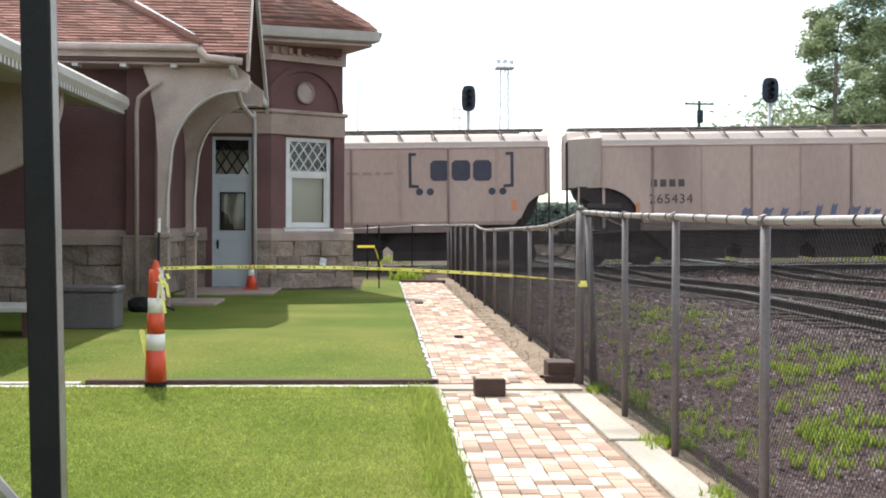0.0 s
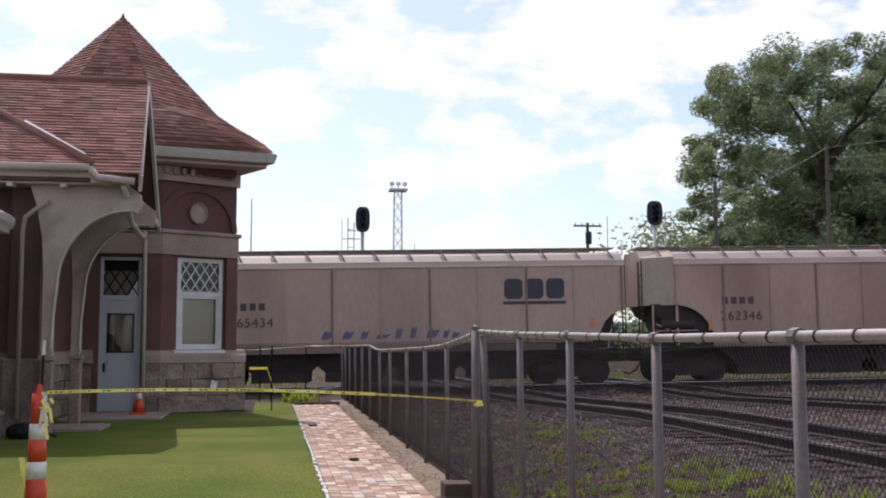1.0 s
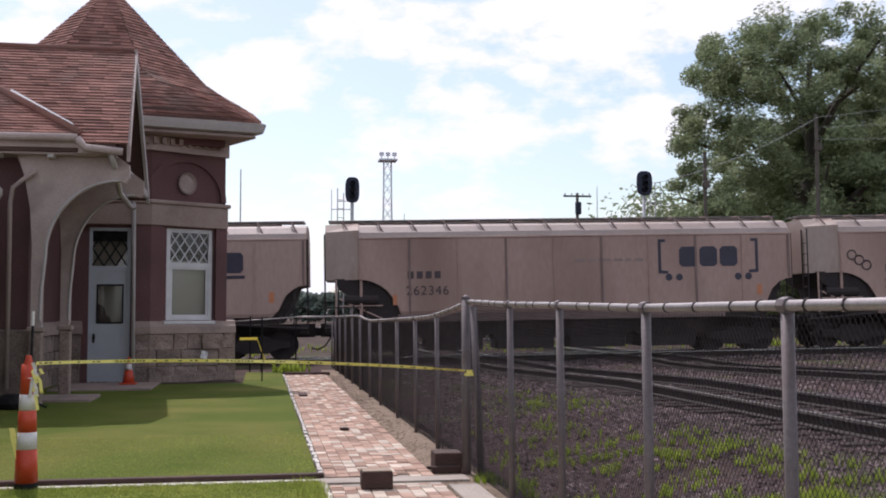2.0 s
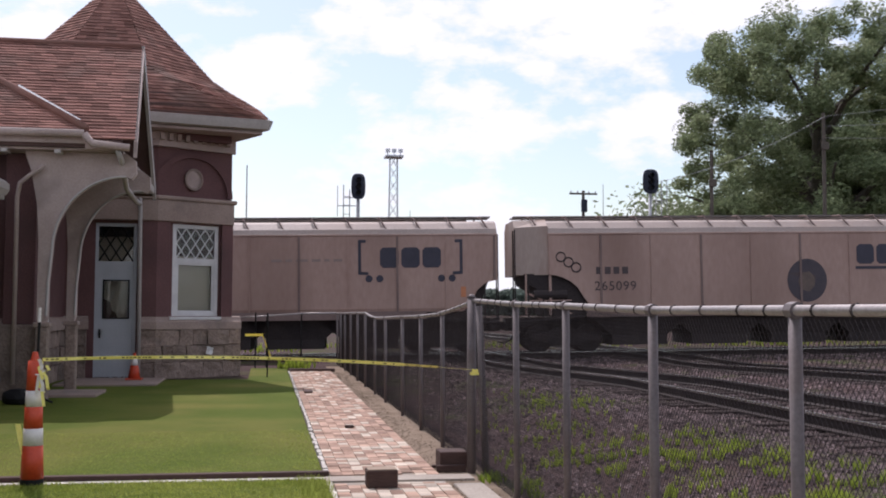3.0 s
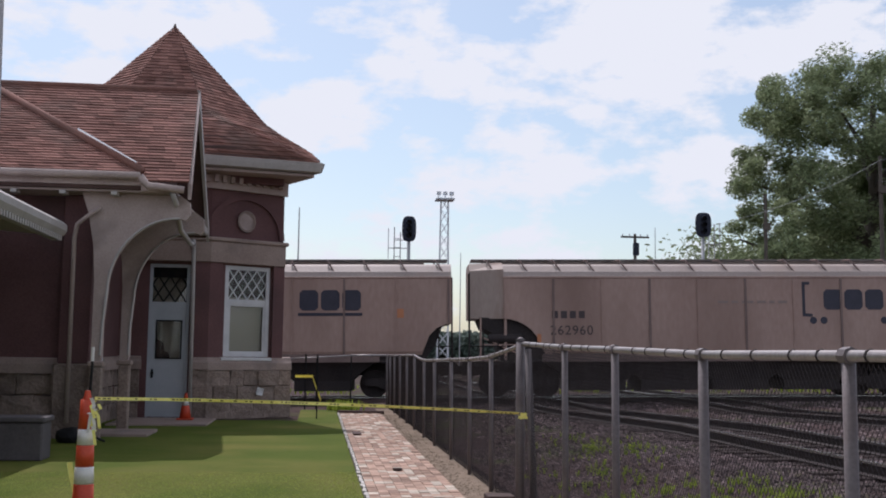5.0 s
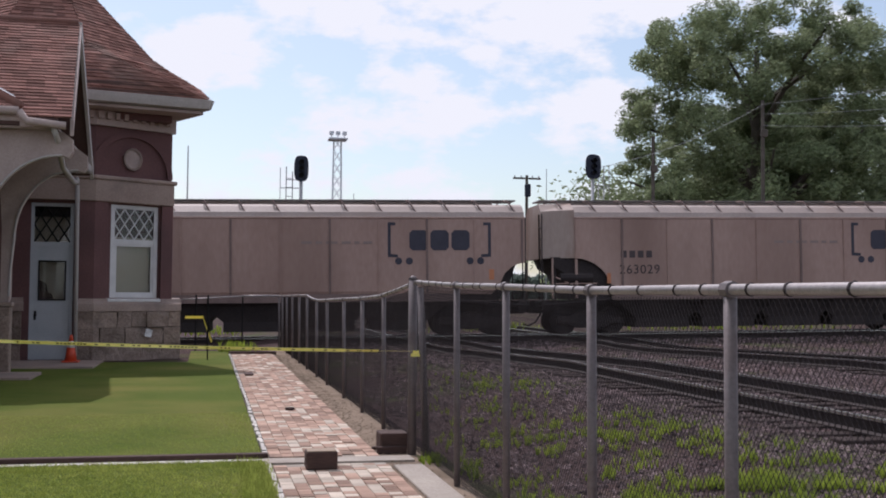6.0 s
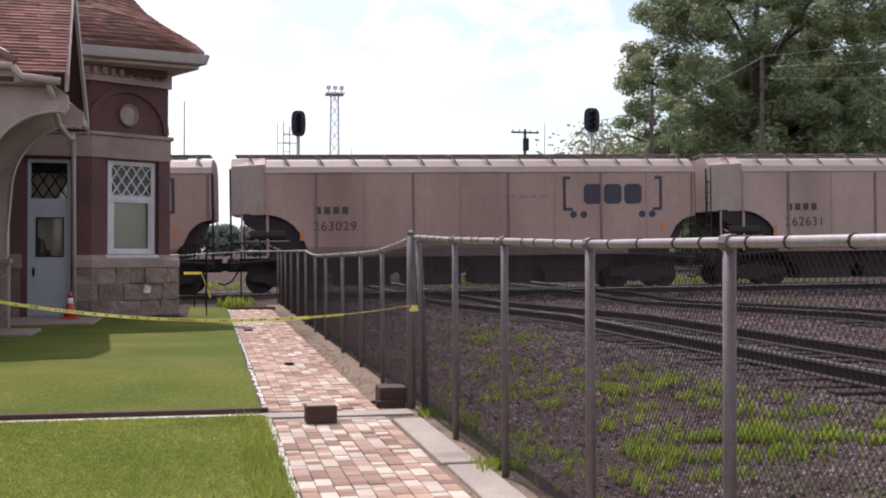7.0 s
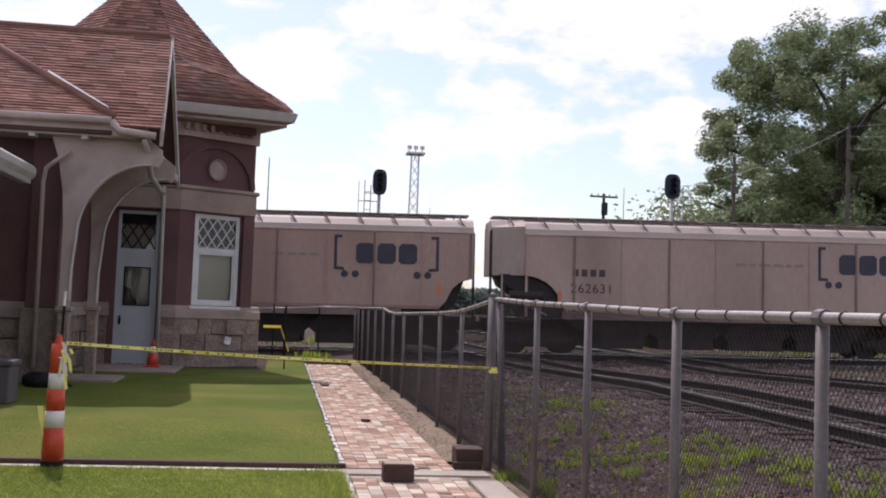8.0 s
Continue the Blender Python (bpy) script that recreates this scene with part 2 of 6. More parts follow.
# ---- mesh helpers ----
def part(name, bm, mat, parent=None, label="", smooth=False):
    """Links a bmesh as one mesh object, under a thing or a part when parent is given."""
    me = bpy.data.meshes.new(name)
    bm.to_mesh(me)
    bm.free()
    for mt in (mat if isinstance(mat, (list, tuple)) else [mat]):
        me.materials.append(mt)
    if smooth:
        me.polygons.foreach_set("use_smooth", [True] * len(me.polygons))
    ob = new(name, me)
    if parent:
        ob.parent = parent
    if label:
        ob["label"] = label
    return ob


def raw(name, verts, faces, mat, parent=None, label="", mats=None):
    me = bpy.data.meshes.new(name)
    me.from_pydata(verts, [], faces)
    for mt in (mat if isinstance(mat, (list, tuple)) else [mat]):
        me.materials.append(mt)
    if mats is not None:
        me.polygons.foreach_set("material_index", mats)
    me.update()
    ob = new(name, me)
    if parent:
        ob.parent = parent
    if label:
        ob["label"] = label
    return ob


def thing(name, label, category, group="", kind="", at=(0, 0, 0)):
    ob = new(name)
    ob.empty_display_size = 0.2
    ob.location = at
    return tagged(ob, label, category, group, kind)


def box(bm, x0, x1, y0, y1, z0, z1, bevel=0.0, turn=None):
    r = bmesh.ops.create_cube(bm, size=1.0)
    vs = r["verts"]
    for v in vs:
        v.co = Vector(((x0 + x1) / 2 + v.co.x * (x1 - x0), (y0 + y1) / 2 + v.co.y * (y1 - y0), (z0 + z1) / 2 + v.co.z * (z1 - z0)))
    if turn is not None:
        bmesh.ops.transform(bm, matrix=turn, verts=vs)
    if bevel:
        es = list({e for v in vs for e in v.link_edges})
        bmesh.ops.bevel(bm, geom=es, offset=bevel, segments=1, affect="EDGES")
    return bm


def B():
    return bmesh.new()


def slab(name, x0, x1, y0, y1, z0, z1, mat, parent=None, bevel=0.0, label=""):
    return part(name, box(B(), x0, x1, y0, y1, z0, z1, bevel), mat, parent, label)


def tube(bm, pts, r, n=8, r2=None, caps=True):
    """A round bar along points."""
    pts = [Vector(p) for p in pts]
    rings = []
    for i, p in enumerate(pts):
        d = (pts[min(i + 1, len(pts) - 1)] - pts[max(i - 1, 0)]).normalized()
        a = d.orthogonal().normalized() if abs(d.z) > 0.9 else Vector((0, 0, 1)).cross(d).normalized()
        b = d.cross(a)
        rr = r if r2 is None else r + (r2 - r) * i / (len(pts) - 1)
        rings.append([bm.verts.new(p + rr * (math.cos(2 * math.pi * k / n) * a + math.sin(2 * math.pi * k / n) * b)) for k in range(n)])
    for u, v in zip(rings, rings[1:]):
        for k in range(n):
            bm.faces.new((u[k], u[(k + 1) % n], v[(k + 1) % n], v[k]))
    if caps:
        bm.faces.new(rings[0][::-1])
        bm.faces.new(rings[-1])
    return bm


def prism(bm, outline, axis, a, b):
    """Extrudes a closed outline (2D) along an axis from a to b. Axis y: outline is (x, z); x: (y, z); z: (x, y)."""
    def at(p, s):
        return {"y": (p[0], s, p[1]), "x": (s, p[0], p[1]), "z": (p[0], p[1], s)}[axis]
    u = [bm.verts.new(at(p, a)) for p in outline]
    v = [bm.verts.new(at(p, b)) for p in outline]
    n = len(outline)
    for k in range(n):
        bm.faces.new((u[k], u[(k + 1) % n], v[(k + 1) % n], v[k]))
    bm.faces.new(u[::-1])
    bm.faces.new(v)
    bmesh.ops.recalc_face_normals(bm, faces=bm.faces[:])
    return bm


rnd = random.Random(7)

# ---- ground ----
TRACK = radians(-5.0)                # heading of the crossing track
GRADE = 0.0173                                  # the crossing track climbs to the east
U = Vector((math.cos(TRACK), math.sin(TRACK), GRADE))
P0 = Vector((0, 37.52, 0))
RAIL_TOP = 0.02                                 # of the crossing track
NEAR_RAIL, FAR_RAIL = 6.25, 7.75                # the track beside the fence


def rise(y):
    """Height of the beside track's rail heads along its way."""
    return 0.42 if y < 18 else 0.42 - 0.40 * min(1.0, (y - 18) / 16)


def bank(x, y):
    """The ground's own climb along the crossing track."""
    t = min(1.0, max(0.0, (y - 28) / 6))
    return GRADE * max(-40, min(60, x)) * t * t * (3 - 2 * t)


def ground_z(x, y):
    if x < 2.0:
        return (0.0 if y < 30 else -0.12 * min(1, (y - 30) / 3)) + bank(x, y)
    bed = rise(y) - 0.20
    t = min(1.0, max(0.0, (x - 2.1) / 3.0))
    s = t * t * (3 - 2 * t)
    z = bed * s - 0.06 * math.sin(math.pi * min(1, t * 1.4)) * (1 - s)
    if x > 2.6:
        z += 0.03 * noise.noise(Vector((x * 0.9, y * 0.9, 0)))
    if x > 8.8 and x < 11:
        z -= 0.08 * math.sin((x - 8.8) / 2.2 * math.pi)
    return z + bank(x, y)


def build_ground():
    xs = [-900, -300, -100, -40, -20, -12] + [-8 + 1.0 * i for i in range(10)] + [2.0, 2.1] + [2.3 + 0.3 * i for i in range(40)] + [16, 20, 28, 40, 80, 200, 900]
    ys = [-900, -200, -40, -10, 0] + [1.5 + 0.5 * i for i in range(80)] + [44, 50, 60, 90, 150, 300, 1500]
    vs = [(x, y, ground_z(x, y)) for y in ys for x in xs]
    w = len(xs)
    fs = [(j * w + i, j * w + i + 1, (j + 1) * w + i + 1, (j + 1) * w + i) for j in range(len(ys) - 1) for i in range(w - 1)]
    ob = raw("ground", vs, fs, SOIL)
    tagged(ob, "brown gravelly soil with patches of green moss", "ground", kind="structure")


build_ground()


def sheet(name, x0, x1, y0, y1, z, mat, label, category):
    bm = B()
    box(bm, x0, x1, y0, y1, z - 0.05, z)
    ob = part(name, bm, mat)
    return tagged(ob, label, category, kind="structure")


LAWN_EDGE, PATH_L, PATH_R = 0.535, 0.60, 1.62
sheet("lawn_far", -9, LAWN_EDGE, 10.2, 24.4, 0.025, LAWN, "short green lawn with dry yellow patches", "lawn")
sheet("lawn_near", -9, LAWN_EDGE, -6.0, 9.95, 0.02, LAWN, "short green lawn before the brick path", "lawn")
sheet("lawn_back", -0.4, LAWN_EDGE, 24.45, 29, 0.022, LAWN, "strip of green lawn beside the station", "lawn")
sheet("path_bed", PATH_L, PATH_R, -6.0, 27.4, 0.016, CONCRETE, "sandy bed under the paving bricks", "path")
sheet("gravel_strip", PATH_R + 0.002, 2.12, -6.0, 30, 0.012, SAND, "sandy gravel strip along the fence", "gravel")
sheet("cross_walk", LAWN_EDGE + .004, 1.9, 9.78, 10.06, 0.034, CONCRETE, "pale concrete strip across the path", "pavement")
sheet("kerb_strip", -9, LAWN_EDGE, 9.955, 10.06, 0.030, EDGING, "narrow worn pale kerb across the lawn", "kerb")


def lawn_grass():
    """Short blades, denser where the camera passes nearest."""
    vs, fs = [], []
    for y0, y1, x0, x1, count, h, w in ((4.2, 9.7, -4.2, 0.53, 90000, 0.026, 0.004), (10.2, 14, -5, 0.53, 40000, 0.016, 0.004), (9.6, 9.99, -5, 0.53, 9000, 0.036, 0.004), (4.2, 9.7, 0.3, 0.57, 5000, 0.05, 0.004)):
        for _ in range(count):
            x, y = rnd.uniform(x0, x1), rnd.uniform(y0, y1)
            a = rnd.uniform(0, math.pi)
            hh = h * rnd.uniform(0.4, 1.2) * (1.9 if x > 0.25 and rnd.random() < 0.3 else 1)
            dx, dy = math.cos(a) * w, math.sin(a) * w
            k = len(vs)
            vs += [(x - dx, y - dy, 0.02), (x + dx, y + dy, 0.02), (x + rnd.uniform(-.03, .03), y + rnd.uniform(-.03, .03), 0.02 + hh)]
            fs.append((k, k + 1, k + 2))
    tagged(raw("grass", vs, fs, BLADE), "short mown green grass blades on the lawn", "grass", kind="stuff")


lawn_grass()


# weed clumps behind the fence: middle, spread and count
WEED_PATCHES = ((3.1, 6.75, .5, .30, 200), (4.5, 7.5, .5, .35, 120), (4.35, 10.4, .45, .4, 170), (4.6, 15.6, .35, .9, 110), (3.0, 7.6, .4, .30, 170), (3.6, 7.45, .5, .30, 210), (4.2, 7.3, .5, .30, 190), (4.9, 7.0, .5, .4, 260), (4.0, 7.1, .7, .4, 330), (3.2, 8.3, .6, .6, 110), (4.3, 8.5, .6, .5, 200), (3.4, 11.0, .5, .6, 180), (4.4, 11.0, .5, .8, 120), (3.6, 10.0, .35, .5, 120), (4.1, 9.8, .4, .4, 160),
                (4.5, 9.5, .3, .4, 90), (3.3, 13, .5, 1.3, 130), (3.9, 14.5, .4, 1.5, 150), (4.2, 17, .3, 1.3, 90), (2.8, 10.8, .3, .7, 80), (2.35, 8.6, .15, .5, 60), (2.4, 9.6, .2, .5, 60))


def weeds():
    vs, fs = [], []
    patches = WEED_PATCHES + ( (2.05, 7.35, 0.12, 0.12, 50), (2.0, 5.9, 0.1, 0.15, 50), (2.06, 9.75, 0.08, 0.12, 40),
               (0.75, 28.6, 0.25, 0.3, 45), (13, 46, 3, 2, 130), (0, 45, 2, 2, 100), (22, 43, 3, 2, 130))
    for px, py, rx, ry, count in patches:
        for _ in range(count):
            x, y = px + rnd.gauss(0, 0.75) * rx, py + rnd.gauss(0, 0.75) * ry
            if 2.0 < x < 9 and noise.noise(Vector((x * 2.6, y * 2.6, 3))) < 0.02:
                continue
            z = ground_z(x, y) - 0.01
            far = y > 40 or (y > 27.5 and x < 2)
            if x > 5.3 and not far:
                continue
            for _ in range(5 if far else 11):
                a = rnd.uniform(0, 2 * math.pi)
                h = rnd.uniform(0.03, 0.12) * (3.0 if far else 1)
                w = rnd.uniform(0.002, 0.0045) * (5 if far else 1)
                lean = rnd.uniform(0.1, 0.6) * h
                ex, ey = math.cos(a) * lean, math.sin(a) * lean
                px_, py_ = -math.sin(a) * w, math.cos(a) * w
                k = len(vs)
                vs += [(x - px_, y - py_, z), (x + px_, y + py_, z), (x + ex * .5 + px_, y + ey * .5 + py_, z + h * .65), (x + ex * .5 - px_, y + ey * .5 - py_, z + h * .65), (x + ex, y + ey, z + h)]
                fs += [(k, k + 1, k + 2, k + 3), (k + 3, k + 2, k + 4)]
    tagged(raw("weeds", vs, fs, WEED), "bright green weeds growing in the gravel behind the fence", "weeds", kind="stuff")


weeds()


def ballast():
    vs, fs = [], []
    r = random.Random(3)
    for y0, y1, x0, x1, count, s in ((2.5, 9, 2.3, 9.5, 42000, 0.021), (9, 18, 2.4, 14, 36000, 0.028), (18, 36, 3, 24, 20000, 0.045)):
        for _ in range(count):
            x, y = r.uniform(x0, x1), r.uniform(y0, y1)
            if x < 4.6 and r.random() < 0.45:
                continue
            z = ground_z(x, y)
            q = s * r.uniform(0.5, 1.3)
            k = len(vs)
            for dx, dy, dz in ((1, 0, 0), (-1, .1, 0), (0, 1, .1), (.1, -1, 0), (0, 0, .9), (0, 0, -.6)):
                vs.append((x + dx * q * r.uniform(.6, 1.2), y + dy * q * r.uniform(.6, 1.2), z + dz * q * r.uniform(.6, 1.1)))
            for a, b in ((0, 2), (2, 1), (1, 3), (3, 0)):
                fs += [(k + a, k + b, k + 4), (k + b, k + a, k + 5)]
    tagged(raw("track_ballast", vs, fs, STONES), "crushed grey brown stone ballast round the tracks", "gravel", kind="stuff")


ballast()


# ---- tracks ----
def rail_outline(x):
    return [(x - .07, -.17), (x + .07, -.17), (x + .07, -.155), (x + .012, -.135), (x + .012, -.04), (x + .036, -.03), (x + .036, 0), (x - .036, 0), (x - .036, -.03), (x - .012, -.04), (x - .012, -.135), (x - .07, -.155)]


def rail_along_y(name, x, parent, profile):
    bm = B()
    prev = None
    for y, z in profile:
        ring = [bm.verts.new((px, y, z + pz)) for px, pz in rail_outline(x)]
        if prev:
            for k in range(12):
                f = bm.faces.new((prev[k], prev[(k + 1) % 12], ring[(k + 1) % 12], ring[k]))
                f.material_index = 1 if k in (5, 6, 7) else 0
        prev = ring
    bmesh.ops.recalc_face_normals(bm, faces=bm.faces[:])
    return part(name, bm, [RAIL_RUST, RAIL_STEEL], parent)


def side_track(centre, label):
    tr = thing("railway_track", label, "railway track", "tracks beside the fence")
    profile = [(y, rise(y) + bank(centre, y)) for y in (-6, 0, 6, 12, 18, 22, 26, 28, 30, 32, 34, 60, 120)]
    for x in (centre - 0.75, centre + 0.75):
        rail_along_y("rail", x, tr, profile)
    me = None
    for i in range(78):
        y = 2.2 + i * 0.52
        if me is None:
            bm = box(B(), -1.28, 1.28, -.11, .11, -.16, 0, 0.008)
            ob = part("tie", bm, TIE, tr)
            me = ob.data
        else:
            ob = new("tie", me)
            ob.parent = tr
        ob.location = (centre + rnd.uniform(-.04, .04), y, rise(y) + bank(centre, y) - 0.172 + rnd.uniform(-.01, .01))
        ob.rotation_euler = (0, 0, rnd.uniform(-.015, .015))
    return tr


side_track((NEAR_RAIL + FAR_RAIL) / 2, "rusty railway track with bright rail heads on dark ties")
side_track(12.6, "farther railway track on dark ties in grey ballast")


def crossing_track():
    tr = thing("crossing_track", "railway track under the freight train, shiny rail heads", "railway track")
    tr.matrix_basis = Matrix.Translation(P0) @ Matrix.Rotation(TRACK - math.pi / 2, 4, "Z") @ Matrix.Rotation(math.atan(GRADE), 4, "X")
    for x in (-0.75, 0.75):
        rail_along_y("rail", x, tr, [(-120, RAIL_TOP), (120, RAIL_TOP)])
    me = None
    for i in range(110):
        if me is None:
            ob = part("tie", box(B(), -1.28, 1.28, -.11, .11, -.16, 0, 0.008), TIE, tr)
            me = ob.data
        else:
            ob = new("tie", me)
            ob.parent = tr
        ob.location = (0, -22 + i * 0.54, RAIL_TOP - 0.172)


crossing_track()

# ---- station ----
TX0, TX1, TY0, TY1 = -5.82, -0.78, 25.0, 30.04     # tower walls


def shingle_rows(name, corners, expo, width, mat, parent, lift=0.026):
    """Overlapping shingles over a planar quad or triangle: corners are eave left, eave right, top right, top left."""
    a, b, c, d = (Vector(p) for p in corners)
    nrm = (b - a).cross(d - a).normalized()
    if nrm.z < 0:
        nrm = -nrm
    h = ((d + c) / 2 - (a + b) / 2).length
    rows = max(1, int(h / expo))
    vs, fs = [], []
    for i in range(rows):
        t0, t1 = i / rows, min(1.0, (i + 1.35) / rows)
        l0, r0, l1, r1 = a.lerp(d, t0), b.lerp(c, t0), a.lerp(d, t1), b.lerp(c, t1)
        L = (r0 - l0).length
        if L < 0.05:
            continue
        n = max(1, int(L / width))
        off = rnd.random() / n
        cuts = [0.0] + [min(1, max(0, (k + off + rnd.uniform(-.2, .2) / 1) / n)) for k in range(n)] + [1.0]
        for u, v in zip(cuts, cuts[1:]):
            if v - u < 0.002:
                continue
            q = lift * rnd.uniform(0.85, 1.2)
            k = len(vs)
            e = 0.002 / L
            p = [l0.lerp(r0, u + e), l0.lerp(r0, v - e), l1.lerp(r1, v - e), l1.lerp(r1, u + e)]
            drop = (l0 - l1).normalized() * rnd.uniform(-.008, .008)
            vs += [p[0] + nrm * q + drop, p[1] + nrm * q + drop, p[2] + nrm * 0.004, p[3] + nrm * 0.004, p[0] - nrm * .004 + drop, p[1] - nrm * .004 + drop]
            fs += [(k, k + 1, k + 2, k + 3), (k + 4, k + 5, k + 1, k)]
    return raw(name, vs, fs, mat, parent)


def wall_with_holes(name, x0, x1, y0, y1, z0, z1, holes, mat, parent):
    """A wall in the x-z plane, y0 (front) to y1 thick, with rectangular openings (x0, x1, z0, z1)."""
    xs = sorted({x0, x1, *[h[0] for h in holes], *[h[1] for h in holes]})
    zs = sorted({z0, z1, *[h[2] for h in holes], *[h[3] for h in holes]})
    bm = B()
    vf = {(x, z): bm.verts.new((x, y0, z)) for x in xs for z in zs}
    vb = {(x, z): bm.verts.new((x, y1, z)) for x in xs for z in zs}
    def solid(i, j):
        if i < 0 or j < 0 or i >= len(xs) - 1 or j >= len(zs) - 1:
            return False
        cx, cz = (xs[i] + xs[i + 1]) / 2, (zs[j] + zs[j + 1]) / 2
        return not any(h[0] < cx < h[1] and h[2] < cz < h[3] for h in holes)
    for i in range(len(xs) - 1):
        for j in range(len(zs) - 1):
            if not solid(i, j):
                continue
            k = [(xs[i], zs[j]), (xs[i + 1], zs[j]), (xs[i + 1], zs[j + 1]), (xs[i], zs[j + 1])]
            bm.faces.new([vf[q] for q in k])
            bm.faces.new([vb[q] for q in k[::-1]])
            for (p, q), (di, dj) in zip(((k[0], k[1]), (k[1], k[2]), (k[2], k[3]), (k[3], k[0])), ((0, -1), (1, 0), (0, 1), (-1, 0))):
                if not solid(i + di, j + dj):
                    bm.faces.new((vf[q], vf[p], vb[p], vb[q]))
    bmesh.ops.recalc_face_normals(bm, faces=bm.faces[:])
    return part(name, bm, mat, parent)


def stone_course(parent, x0, x1, y, z0, z1, rows, proud=0.04, axis="x"):
    """Rough stones, each a piece of its own, against a wall face."""
    for r in range(rows):
        za, zb = z0 + (z1 - z0) * r / rows, z0 + (z1 - z0) * (r + 1) / rows
        x = x0
        while x < x1 - 0.05:
            w = min(rnd.choice((.32, .45, .6, .8)) * rnd.uniform(.85, 1.15), x1 - x)
            if x1 - x - w < 0.2:
                w = x1 - x
            d = proud * rnd.uniform(0.6, 1.5)
            bm = B()
            if axis == "x":
                box(bm, x + .004, x + w - .004, y - d, y + 0.05, za + .004, zb - .004)
            else:
                box(bm, y - .05, y + d, x + .008, x + w - .008, za + .008, zb - .008)
            bmesh.ops.subdivide_edges(bm, edges=bm.edges[:], cuts=1, use_grid_fill=True)
            for v in bm.verts:
                v.co += Vector((rnd.uniform(-.016, .016), rnd.uniform(-.035, .025), rnd.uniform(-.016, .016)))
            es = bm.edges[:]
            bmesh.ops.bevel(bm, geom=es, offset=0.012, segments=1, affect="EDGES")
            part("stone", bm, STONE, parent)
            x += w


def lattice_sash(parent, x0, x1, z0, z1, y, n=4, mat=None):
    """Diamond glazing bars in the upper light."""
    bm = B()
    w, h = x1 - x0, z1 - z0
    for k in range(n):
        for s in (1, -1):
            for half in (0, 1):
                xa = x0 + w * (k + 0.0) / n
                xb = x0 + w * (k + 1.0) / n
                if s < 0:
                    xa, xb = xb, xa
                za, zb = z0 + h * half / 2, z0 + h * (half + 1) / 2
                if half:
                    xa, xb = xb, xa
                tube(bm, [(xa, y, za), (xb, y, zb)], 0.016, 4)
    return part("glazing_bar", bm, mat or WHITE, parent)


def frame_rect(name, x0, x1, z0, z1, y0, y1, w, mat, parent, label=""):
    bm = B()
    box(bm, x0, x0 + w, y0, y1, z0, z1)
    box(bm, x1 - w, x1, y0, y1, z0, z1)
    box(bm, x0 + w, x1 - w, y0, y1, z0, z0 + w)
    box(bm, x0 + w, x1 - w, y0, y1, z1 - w, z1)
    return part(name, bm, mat, parent, label)


TAPER = 0.5                                     # the tower narrows towards its back


def roof_ring(cx, cy, w, c, z):
    """A square of half-width w with its corners cut by c."""
    k = w - c
    return [Vector((cx + x * (1 - TAPER * (y + w) / (2 * w)), cy + y, z)) for x, y in ((-k, -w), (k, -w), (w, -k), (w, k), (k, w), (-k, w), (-w, k), (-w, -k))]


